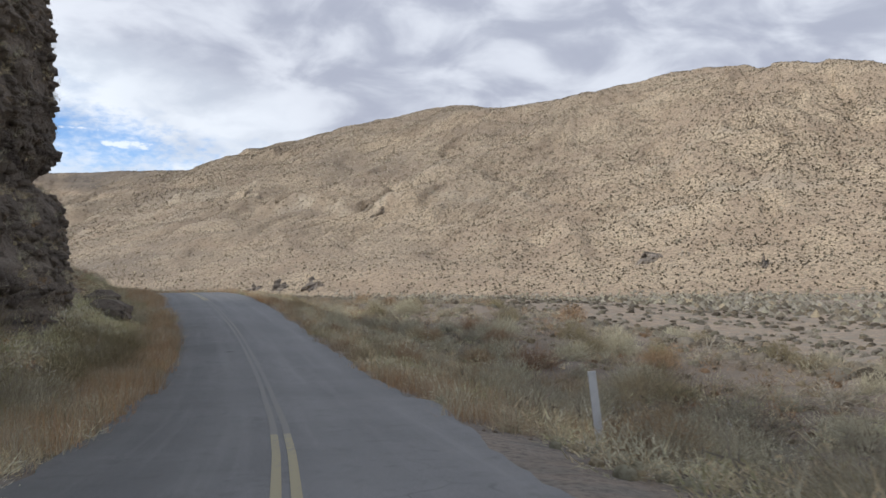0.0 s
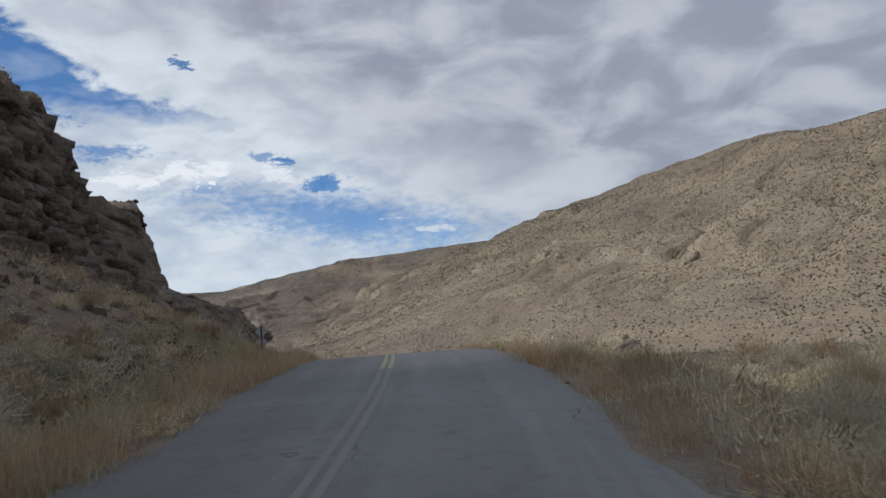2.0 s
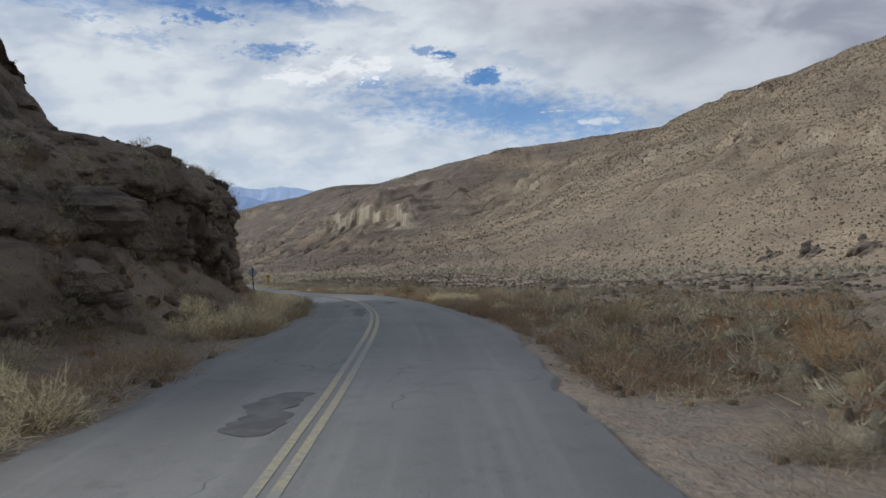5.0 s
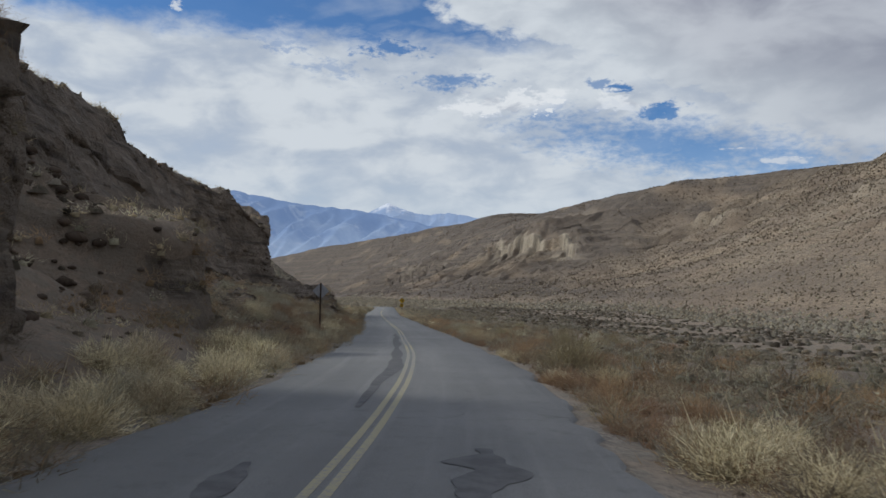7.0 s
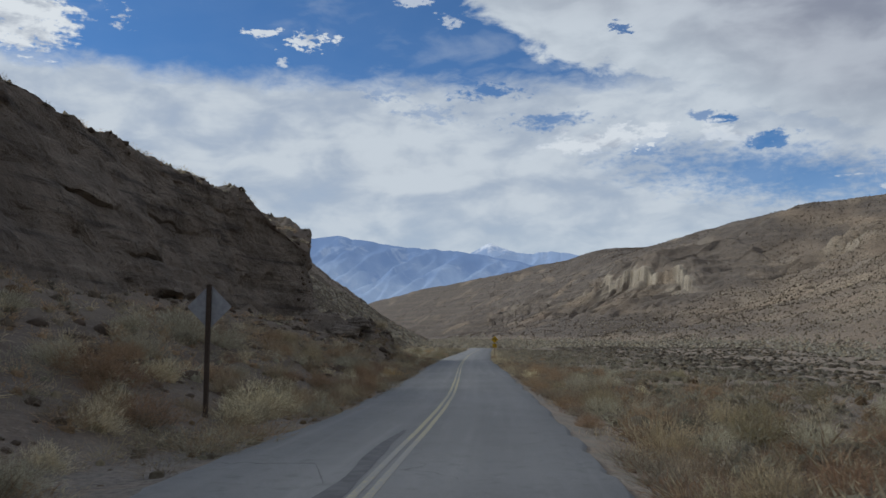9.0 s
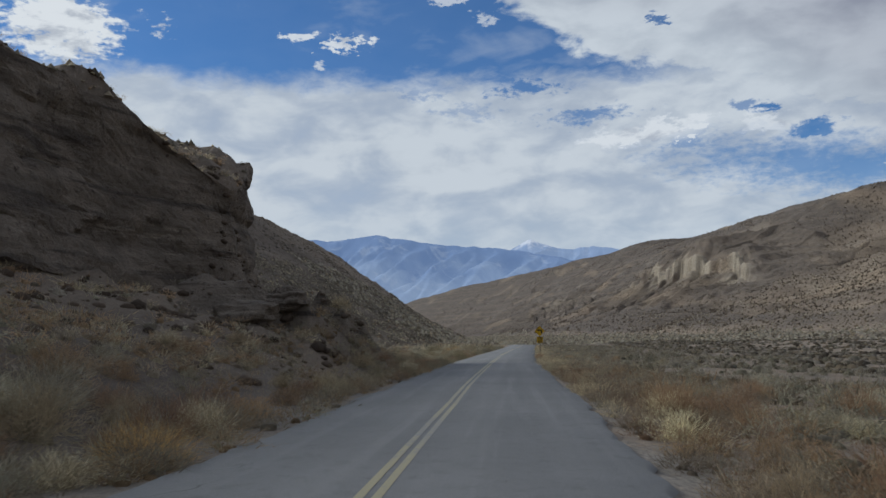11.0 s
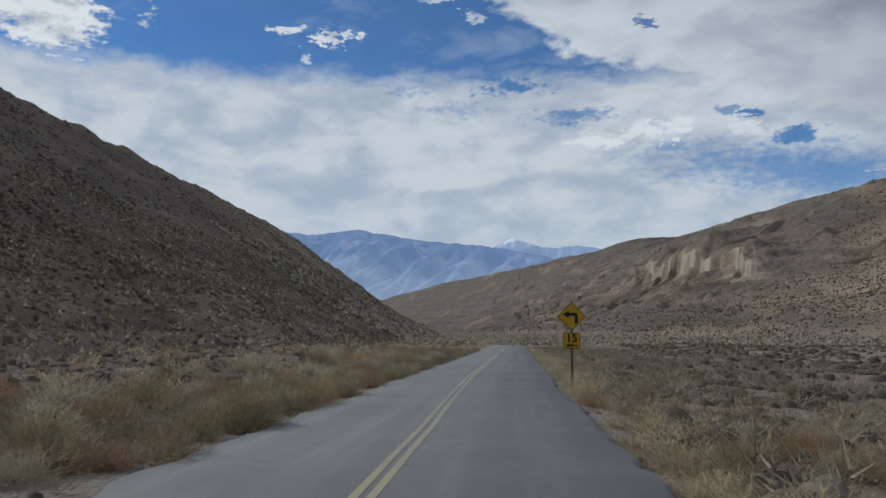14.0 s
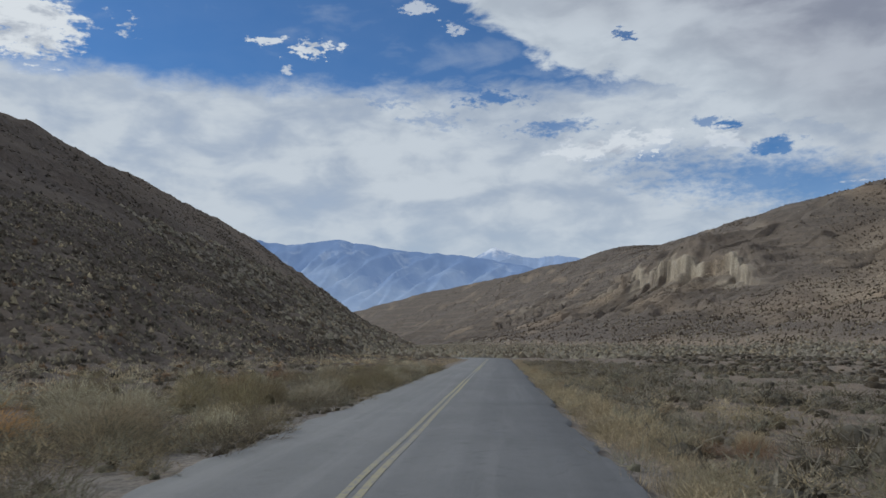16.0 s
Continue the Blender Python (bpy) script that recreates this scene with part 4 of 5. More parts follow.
for k, row in enumerate(((506, 7, 8, 6, 1.6), (491, 9, 9, 6.5, 1.8), (519, 8, 6, 4.5, 1.5), (365, 43, 12, 5, 1.0), (353, 49, 7, 3.5, 1.0), (325, 29, 4, 5, 1.2), (346, 61, 6, 2.5, 0.6),
                         (448, 115, 12, 3.0, 0.5), (529, 115, 8, 8, 1.5), (540, 122, 6, 6, 1.0), (605, 135, 9, 4, 0.5), (688, 172, 8, 9, 2.0), (755, 170, 14, 6, 0.8), (828, 185, 12, 8, 1.0),
                         (850, 207, 14, 6, 1.0), (676, 160, 20, 5, 0.8), (937, 212, 16, 7, 1.0), (410, 118, 18, 2.5, 0.4), (1240, 60, 40, 5, 0.6), (1190, 52, 26, 4, 0.5), (1310, 50, 30, 4, 0.6))):
    outcrop(*row, 600 + 13 * k, ROCK if k in (0, 1, 2, 3, 5, 18, 19, 20) else STRATA)

# ---- plants ----
SAGE, TAN, RUST, TWIG, STRAW = (0.41, 0.395, 0.315), (0.44, 0.385, 0.285), (0.37, 0.265, 0.18), (0.31, 0.27, 0.22), (0.60, 0.51, 0.37)
GREY = (0.42, 0.395, 0.34)


def dot(rng, sides=5):
    """The least clump, for scrub hundreds of metres off: one metre across."""
    a = 2 * math.pi * (np.arange(sides) + rng.random(sides) * 0.6) / sides
    q = 0.5 * (0.7 + 0.5 * rng.random(sides))
    v = np.stack([q * np.cos(a), q * np.sin(a), -0.12 + 0.14 * rng.random(sides)], -1)
    top = np.array([[rng.normal(0, 0.12), rng.normal(0, 0.12), 0.5 + 0.2 * rng.random()]])
    k = np.arange(sides)
    return np.concatenate([v, top]), np.stack([k, (k + 1) % sides, k * 0 + sides], -1)


def hummock(rng, sprigs, height=0.7, spread=0.55, length=0.3, width=0.03, sides=7, rings=(0.0, 28.0, 56.0), fill=0.78):
    """A rounded dry bush: a dense twiggy heart and many fine sprigs standing out of it.
    Returns verts, triangles, and 0 for the heart, 1 for sprigs."""
    ph, am = rng.random(5) * 6.283, 0.05 + 0.13 * rng.random(5)

    def reach(a, e):
        return 0.85 + sum(am[k] * np.sin((k + 1) * a + ph[k] + 1.5 * e) for k in range(5)) * np.cos(e)

    v, t = [], []
    for e in np.radians(rings):
        for k in range(sides):
            a = 2 * math.pi * (k + 0.5 * rng.random()) / sides
            r = fill * reach(a, e) * (0.8 + 0.34 * rng.random())
            v.append((r * spread * math.cos(a) * math.cos(e), r * spread * math.sin(a) * math.cos(e), r * height * math.sin(e) - (0.08 if e == 0 else 0)))
    v.append((0, 0, fill * height * 0.85))
    for ring in range(len(rings) - 1):
        for k in range(sides):
            a, b = ring * sides + k, ring * sides + (k + 1) % sides
            t += [(a, b, b + sides), (a, b + sides, a + sides)]
    last = (len(rings) - 1) * sides
    t += [(last + k, last + (k + 1) % sides, last + sides) for k in range(sides)]
    n0 = len(v)
    while len(v) % 3:
        v.append(v[-1])
    n0 = len(v)
    a, e = rng.random(sprigs) * 6.283, np.arcsin(0.04 + 0.94 * rng.random(sprigs))
    d = np.stack([np.cos(a) * np.cos(e) * spread, np.sin(a) * np.cos(e) * spread, np.sin(e) * height], -1)
    r = reach(a, e)[:, None]
    out = d / np.linalg.norm(d, axis=1)[:, None] + rng.normal(0, 0.65, (sprigs, 3)) + (0, 0, 0.3)
    p = d * r * (0.36 + 0.57 * rng.random((sprigs, 1)))
    tip = p + out * length * (0.5 + rng.random((sprigs, 1))) * min(height, spread) * 2
    side = np.cross(out, rng.normal(size=(sprigs, 3)))
    side = side / np.linalg.norm(side, axis=1)[:, None] * width * (0.6 + 0.8 * rng.random((sprigs, 1)))
    tri = np.stack([p - side, p + side, tip], 1).reshape(-1, 3)
    v = np.concatenate([np.array(v), tri])
    t = np.concatenate([np.array(t), n0 + np.arange(3 * sprigs).reshape(sprigs, 3)])
    return v, t, np.r_[np.zeros(n0, int), np.ones(3 * sprigs, int)]


def grass(rng, blades, height=0.5, spread=0.25):
    v = []
    for _ in range(blades):
        a, b = rng.random() * 6.283, rng.random() * 6.283
        p = np.array((math.cos(a), math.sin(a), 0)) * spread * rng.random() ** 0.5
        lean = np.array((math.cos(b), math.sin(b), 0)) * height * rng.random() * 0.8
        h = height * (0.3 + 0.7 * rng.random())
        side = np.array((-math.sin(b), math.cos(b), 0)) * 0.0045
        v += [p - side, p + side, p + lean + (0, 0, h)]
    return np.array(v), np.arange(3 * blades).reshape(blades, 3), np.zeros(3 * blades, int)


def scatter(name, places, sizes, colours, templates, seed, squash=None, label="", category="shrubs", tone=1.0):
    """Many plants in one mesh."""
    rng = np.random.default_rng(seed)
    vs, ts, cs, at = [], [], [], 0
    which = rng.integers(len(templates), size=len(places))
    for k, (tv, tt, *heart) in enumerate(templates):
        sel = np.nonzero(which == k)[0]
        if not len(sel):
            continue
        ang = rng.random(len(sel)) * 2 * math.pi
        c, s = np.cos(ang)[:, None], np.sin(ang)[:, None]
        sz = sizes[sel][:, None]
        hz = sz * (squash[sel][:, None] if squash is not None else 1.0)
        x = (tv[None, :, 0] * c - tv[None, :, 1] * s) * sz + places[sel, 0:1]
        y = (tv[None, :, 0] * s + tv[None, :, 1] * c) * sz + places[sel, 1:2]
        z = tv[None, :, 2] * hz + places[sel, 2:3]
        vs.append(np.stack([x, y, z], -1).reshape(-1, 3))
        ts.append((tt[None] + (np.arange(len(sel)) * len(tv))[:, None, None] + at).reshape(-1, 3))
        jit = 0.8 + 0.4 * rng.random((len(sel), len(tv) // 3 + 1)).repeat(3, 1)[:, :len(tv), None]
        # hearts tinted to 0.7: shade inside the clump put into the colour
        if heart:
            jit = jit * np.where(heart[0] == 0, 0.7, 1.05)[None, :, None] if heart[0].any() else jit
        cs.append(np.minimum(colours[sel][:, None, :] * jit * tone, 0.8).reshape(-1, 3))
        at += len(sel) * len(tv)
    tint = np.concatenate([np.concatenate(cs), np.ones((at, 1))], 1)
    ob = new(name, mesh_from(name, np.concatenate(vs), np.concatenate(ts), LEAF, tint, True))
    return tagged(ob, label, category, kind="stuff")


def mix_colours(rng, n, *choices):
    """Colours picked by share: (share, colour) ..."""
    share = np.array([c[0] for c in choices], float)
    pick_ = rng.choice(len(choices), n, p=share / share.sum())
    col = np.array([c[1] for c in choices])[pick_]
    return col * (0.75 + 0.5 * rng.random((n, 1)))


rng = np.random.default_rng(11)
DOTS = [dot(rng) for _ in range(12)]
MOUNDS = [hummock(rng, 7, 0.5, 0.55, 0.11, 0.03, 5, (0.0, 40.0), 0.8) for _ in range(8)]
CLUMPS = [hummock(rng, 66, 0.60, 0.58, 0.10, 0.0125, 5, (0.0, 36.0), 0.34) for _ in range(10)]
SMALL_CLUMPS = [hummock(rng, 26, 0.55, 0.56, 0.12, 0.02, 5, (0.0, 38.0), 0.62) for _ in range(8)]
BRUSH = [hummock(rng, 185, 0.58, 0.58, 0.085, 0.006, 5, (0.0, 36.0), 0.22) for _ in range(8)]


def clumped(p, scale, seed):
    return np.clip(0.5 + 0.9 * fbm(p[..., 0] / scale, p[..., 1] / scale, 3, seed), 0.05, 2)


def bluff():
    """A carved stretch of hillside: brown slope, a fluted pale cliff, and ribs of washed-out ground below it."""
    al = np.linspace(925, 1210, 350)[:, None]
    up = np.linspace(58, 200, 190)[None]
    x, y = hill_point(al + 0 * up, up + 0 * al)
    zero = 0 * x
    base, _, ledge, brown = right_height(300 + zero, 300 + zero, zero, x, y)
    base = base + 5.0 * patch_window(al, up)
    env = smooth(al, 938, 985) * smooth(al, 1190, 1125)
    rib = np.abs(fbm(al / 15.0 + 0.2 * fbm(al / 9.0, up / 14.0, 2, 515), up / 160.0, 2, 501))
    flute = np.abs(fbm(al / 5.5, up / 60.0, 2, 509))
    foot_ = 117 - 0.04 * (al - 1030) + 4 * fbm(al / 45.0, 0 * al, 2, 503) + 5 * rib + 2.6 * flute
    t = up - foot_
    high = (13 + 4 * fbm(al / 30.0, 0 * al, 2, 507)) * env
    rise = 0.70 * smooth(t, 0, 2.2) + 0.12 * smooth(t, 6, 7) + 0.18 * smooth(t, 10, 12)
    cliff_ = high * rise * np.exp(-np.clip(t - 15, 0, 200) / 38.0)
    gully_ = np.abs(fbm(al / 7.0 + up / 60.0, up / 90.0, 3, 523))
    wash = -(2.2 * gully_ + 1.5 * rib) * env * smooth(t, -46, -8) * smooth(t, 2, 0) - 1.6 * gully_ * env * smooth(t, 14, 22) * smooth(t, 60, 34)
    wash = wash + 2.5 * env * np.exp(-((t + 2) / 5.0) ** 2)
    z = base + cliff_ + wash + 0.25 * fbm(x / 3.0, y / 3.0, 3, 517)
    edge_ = smooth(al, 925, 933) * smooth(al, 1210, 1202) * smooth(up, 58, 66) * smooth(up, 200, 192)
    z = z + 0.25 - 4.0 * (1 - edge_)
    patchy = np.clip(0.8 + 1.0 * fbm(al / 18.0, up / 9.0, 3, 513), 0, 1)
    pale = env * patchy * np.maximum(smooth(t, -1.0, 0.3) * smooth(t, 6.5, 4.5), 0.75 * smooth(t, -18, -3) * smooth(t, 1, -1) * smooth(gully_, 0.05, 0.3))
    # beds that show as level lines across the whole face
    bed_ = smooth(vnoise(z / 2.0 + 0.3 * fbm(al / 40.0, 0 * al, 2, 525), al / 140.0, 527), 0.25, 0.5) * smooth(t, -40, -20) * smooth(t, 60, 40)
    mask = np.stack([0 * pale, np.maximum(np.clip(pale * (1 - 0.45 * bed_), 0, 1), ledge), 0 * pale, np.clip(brown + 0.30 * env * smooth(t, 5, 8) * smooth(t, 24, 16) + 0.40 * bed_ + 0.15 * env, 0, 0.95)], -1)
    ob = sheet("bluff", np.stack([x, y, z], -1), (SOIL,), None, mask)
    r = np.random.default_rng(71)
    i, j = r.integers(4, x.shape[0] - 4, 5200), r.integers(10, x.shape[1] - 10, 5200)
    open_ = (np.abs(t[i, j] - 1) > 6) & (r.random(len(i)) < np.where(t[i, j] < 0, 0.9, 0.5))
    q = np.stack([x[i, j], y[i, j], z[i, j]], -1)[open_]
    scatter("bluff_scrub", q, 0.7 + 0.9 * r.random(len(q)) ** 1.6, mix_colours(r, len(q), (5, (0.135, 0.112, 0.088)), (4, (0.17, 0.142, 0.11)), (2, (0.24, 0.21, 0.165))), DOTS, 72,
            label="small scrub on the slopes round the bluff")
    return ob


tagged(bluff(), "pale banded bluff with dark vertical streaks on the hillside", "cliff", kind="structure")

# dots of scrub on the big hillside
p, s_, d_, k_ = pick(120000, lambda s, d, g, c, k: (d > 60) * smooth(s, 900, 640) * (1 - k[..., 2]) * (0.75 + 0.6 * clumped(g, 25.0, 401)) * (1 + 0.9 * smooth(d, 170, 340)) / (1 + (d / 520) ** 6), 21, -60, 900)
scatter("hillside_scrub", p, (0.80 + 0.8 * rng.random(len(p)) ** 1.8) * (0.84 + 0.16 * smooth(d_, 150, 380) - 0.04 * smooth(s_, 120, 300)), mix_colours(rng, len(p), (5, (0.14, 0.117, 0.09)), (4, (0.185, 0.155, 0.118)), (3, (0.11, 0.093, 0.072)), (3, (0.31, 0.285, 0.22))) * (1 + 0.25 * smooth(s_, 120, 420))[:, None], DOTS, 22, 0.75 + 0.3 * rng.random(len(p)),
        label="small dark scrub dotted over the tan hillside")
p, s_, d_, k_ = pick(30000, lambda s, d, g, c, k: smooth(s, 430, 640) * (1 - k[..., 2]) * (0.3 + clumped(g, 40.0, 403)) * (d < 420) / (1 + (s / 1000) ** 3), 59, 440, 2300)
scatter("far_scrub", p, (0.7 + 0.9 * rng.random(len(p)) ** 2) * (0.7 + s_ / 1500), mix_colours(rng, len(p), (5, (0.135, 0.112, 0.088)), (4, (0.17, 0.142, 0.11)), (1, (0.22, 0.185, 0.14))), DOTS, 60,
        label="scrub on the brown far hillside", category="shrubs")
# grey scrub on the valley floor
p, s_, d_, k_ = pick(52000, lambda s, d, g, c, k: ((d > 80) | (s > 420) & (d > -70)) * (d < 480) * k[..., 2] * (0.35 + clumped(g, 12.0, 411)) / (1 + (d / 230) ** 3) * np.where(s > 560, 0.35, 1.0), 23, -60, 1100)
scatter("valley_scrub", p, 0.8 + 1.2 * rng.random(len(p)), mix_colours(rng, len(p), (5, GREY), (3, SAGE), (2, TAN), (4, (0.225, 0.20, 0.16))), DOTS, 24, 0.55 + 0.35 * rng.random(len(p)),
        label="grey-green sagebrush covering the far valley floor", tone=0.95)
p, s_, d_, k_ = pick(21000, lambda s, d, g, c, k: (d > 22) * (d < 95) * (0.25 + clumped(g, 7.0, 415)) / (1 + (d / 70) ** 2), 55, -20, 560)
scatter("sagebrush_flat", p, 0.6 + 1.0 * rng.random(len(p)), mix_colours(rng, len(p), (5, GREY), (3, SAGE), (2, TAN), (4, (0.225, 0.20, 0.16))), MOUNDS, 56, 0.55 + 0.35 * rng.random(len(p)),
        label="low grey sagebrush mounds on the pale flat", tone=0.9)
for name_, count, lo, hi, d0, d1, extra in (("sagebrush", 2700, -5, 95, 5.2, 44, 0.45), ("sagebrush", 6400, 95, 380, 4.4, 32, 0.25)):
    p, s_, d_, k_ = pick(count, lambda s, d, g, c, k: (d > d0) * (d < d1) * (0.35 + clumped(g, 5.0, 421)) / (1 + (d / 14) ** 2), 25 + lo, lo, hi)
    scatter(name_, p, 0.5 + (0.65 + extra) * rng.random(len(p)), np.where((s_ > 225)[:, None], mix_colours(rng, len(p), (4, SAGE), (6, GREY), (3, TAN), (3, (0.2, 0.177, 0.142))), mix_colours(rng, len(p), (4, SAGE), (3, GREY), (4, TAN), (4, TWIG), (2, RUST))), CLUMPS if lo < 95 else CLUMPS + SMALL_CLUMPS, 26 + lo,
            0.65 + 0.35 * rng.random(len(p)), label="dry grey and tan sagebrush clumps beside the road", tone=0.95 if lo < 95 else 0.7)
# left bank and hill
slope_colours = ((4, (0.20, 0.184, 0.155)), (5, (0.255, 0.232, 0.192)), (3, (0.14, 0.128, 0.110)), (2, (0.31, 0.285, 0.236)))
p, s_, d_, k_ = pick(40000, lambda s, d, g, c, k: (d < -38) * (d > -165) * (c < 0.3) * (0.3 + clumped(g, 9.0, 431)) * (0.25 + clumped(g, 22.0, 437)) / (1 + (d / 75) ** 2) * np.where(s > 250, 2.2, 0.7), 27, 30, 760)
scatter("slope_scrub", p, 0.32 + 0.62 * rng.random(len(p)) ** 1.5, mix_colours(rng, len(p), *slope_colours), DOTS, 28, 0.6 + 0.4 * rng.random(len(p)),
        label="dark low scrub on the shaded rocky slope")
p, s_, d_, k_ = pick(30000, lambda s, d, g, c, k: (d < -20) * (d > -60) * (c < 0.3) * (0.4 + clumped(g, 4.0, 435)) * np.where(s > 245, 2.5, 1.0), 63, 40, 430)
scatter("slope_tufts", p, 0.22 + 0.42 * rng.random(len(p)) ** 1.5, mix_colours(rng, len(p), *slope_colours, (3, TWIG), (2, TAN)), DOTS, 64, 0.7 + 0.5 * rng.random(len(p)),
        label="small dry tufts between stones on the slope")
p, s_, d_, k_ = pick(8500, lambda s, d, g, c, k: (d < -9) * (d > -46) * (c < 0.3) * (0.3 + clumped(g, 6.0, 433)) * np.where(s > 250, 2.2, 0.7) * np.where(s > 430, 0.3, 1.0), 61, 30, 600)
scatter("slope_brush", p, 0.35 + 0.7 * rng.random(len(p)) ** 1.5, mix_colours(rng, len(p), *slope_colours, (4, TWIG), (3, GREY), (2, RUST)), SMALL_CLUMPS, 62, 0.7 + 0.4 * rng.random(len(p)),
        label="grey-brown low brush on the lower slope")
p, s_, d_, k_ = pick(6200, lambda s, d, g, c, k: np.where(s < 104, 3.0, np.where((s > 150) & (s < 256), 2.6, 1.0)) * np.where((s > 96) & (s < 136) & (d < -6), 0.05, 1.0) * (d < np.where(s < 96, -4.8, -7)) * (d > -32) * (c < 0.3) * np.where((s > 84) & (s < 93) & (d > -7.6), 0.15, 1.0) * (0.2 + clumped(g, 5.0, 441)) / (1 + (d / 16) ** 2), 29, -5, 400)
scatter("bank_brush", p, 0.45 + 0.65 * rng.random(len(p)), np.where(((s_ > 40) & (s_ < 104) | (s_ > 150) & (s_ < 256))[:, None], mix_colours(rng, len(p), (4, TWIG), (3, TAN), (3, RUST), (1, SAGE)), mix_colours(rng, len(p), (3, SAGE), (4, TAN), (2, RUST), (2, TWIG), (2, STRAW))), CLUMPS, 30, 0.7 + 0.4 * rng.random(len(p)),
        label="brown and tan dry brush under the rock cliffs", tone=1.25)
# dry grass along both edges of the road
GRASS = [grass(rng, 30, 0.32, 0.4) for _ in range(6)]
p, s_, d_, k_ = pick(5600, lambda s, d, g, c, k: ((d > 3.5) & (d < 8.5) | (d < -3.7) & (d > -9)) * clumped(g, 4.0, 451) * np.where(s > 235, np.where(d > 0, np.where(d < 5.2, 3.0, 0.5), 1.5), 0.35) / (1 + (np.abs(d) / 7) ** 4), 31, -5, 400)
scatter("roadside_grass", p, 0.5 + 0.6 * rng.random(len(p)), np.where(((s_ > 284) | (d_ > 0) & (s_ > 205))[:, None], mix_colours(rng, len(p), (5, STRAW), (2, TAN)), mix_colours(rng, len(p), (4, TAN), (3, RUST), (2, STRAW))), GRASS, 32,
        label="dry straw-coloured grass along the road edge", category="grass", tone=0.85)
p, s_, d_, k_ = pick(4300, lambda s, d, g, c, k: np.where(d < 0, 1.6, 1.0) * np.where((d < 0) & (d > -4.6), 1.8, 1.0) * ((d > np.where(s > 225, 3.7, 3.4)) & (d < 8.5) | (d < np.where(s > 245, -2.75, -3.0)) & (d > -9)) * (0.2 + clumped(g, 3.0, 481)) * np.where(s > 225, np.where(d > 0, np.where(d < 5.2, 3.0, 0.5), 1.7), 1.0) / (1 + (np.abs(d) / 9) ** 4), 33, -2, 345)
# colours before s 60 raised 1.6 times to offset shade from the cliff
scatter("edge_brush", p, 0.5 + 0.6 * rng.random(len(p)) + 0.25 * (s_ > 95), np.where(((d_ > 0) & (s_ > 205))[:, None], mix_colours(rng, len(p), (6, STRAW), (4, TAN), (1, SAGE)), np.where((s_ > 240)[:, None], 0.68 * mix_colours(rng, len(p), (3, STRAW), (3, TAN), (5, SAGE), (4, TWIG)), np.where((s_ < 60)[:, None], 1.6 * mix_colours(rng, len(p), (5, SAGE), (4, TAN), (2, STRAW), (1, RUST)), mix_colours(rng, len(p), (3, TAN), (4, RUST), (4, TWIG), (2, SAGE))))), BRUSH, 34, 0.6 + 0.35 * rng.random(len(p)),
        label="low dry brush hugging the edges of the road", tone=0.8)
# taller grass and brush crowding the first stretch of road
# plant tones raised here: light lost behind the cliff is put into colour
OLIVE, FOX = (0.33, 0.325, 0.215), (0.50, 0.36, 0.205)
TALL_GRASS = [grass(rng, 60, 0.5, 0.34) for _ in range(6)]
p, s_, d_, k_ = pick(3000, lambda s, d, g, c, k: ((d > 3.15) & (d < 10) | (d < -2.95) & (d > -4.7)) * (0.12 + clumped(g, 4.0, 453)) * np.where(d < 0, 2.2 * smooth(s, 9, 12), smooth(s, 9, 17)) * np.where(s > 55, 0.5, 1.0) / (1 + (np.abs(d) / 7) ** 4), 71, 3, 82)
scatter("roadside_grass", p, 0.7 + 0.7 * rng.random(len(p)), mix_colours(rng, len(p), (4, FOX), (3, STRAW), (4, TAN), (1, OLIVE)), TALL_GRASS, 72,
        label="tawny dry grass crowding the road edge", category="grass", tone=1.4)
p, s_, d_, k_ = pick(2300, lambda s, d, g, c, k: ((d > 3.5) & (d < 14) | (d < -3.7) & (d > -7.2)) * (0.15 + clumped(g, 5.0, 455)) * np.where(d < 0, np.where((s > 9) & (s < 64), 2.0, 0.1), 1.0) / (1 + (np.abs(d) / 9) ** 4), 73, 3, 84)
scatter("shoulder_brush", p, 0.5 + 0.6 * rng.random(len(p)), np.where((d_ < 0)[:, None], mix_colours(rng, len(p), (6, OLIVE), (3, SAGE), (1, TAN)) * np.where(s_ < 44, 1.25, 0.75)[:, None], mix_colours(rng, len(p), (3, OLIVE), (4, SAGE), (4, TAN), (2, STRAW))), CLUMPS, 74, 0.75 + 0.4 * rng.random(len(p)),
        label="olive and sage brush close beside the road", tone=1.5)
p, s_, d_, k_ = pick(2200, lambda s, d, g, c, k: (d > 3.35) * (d < 9) * (0.1 + clumped(g, 4.0, 457)) / (1 + (np.abs(d) / 6) ** 4), 75, 96, 262)
scatter("shoulder_brush", p, 0.4 + 0.55 * rng.random(len(p)), np.where((s_ < 170)[:, None], mix_colours(rng, len(p), (5, RUST), (4, TWIG), (2, TAN), (1, SAGE)), mix_colours(rng, len(p), (4, TAN), (3, TWIG), (3, RUST), (2, SAGE))), BRUSH, 76, 0.7 + 0.4 * rng.random(len(p)),
        label="rusty brown low brush close beside the road", tone=0.85)
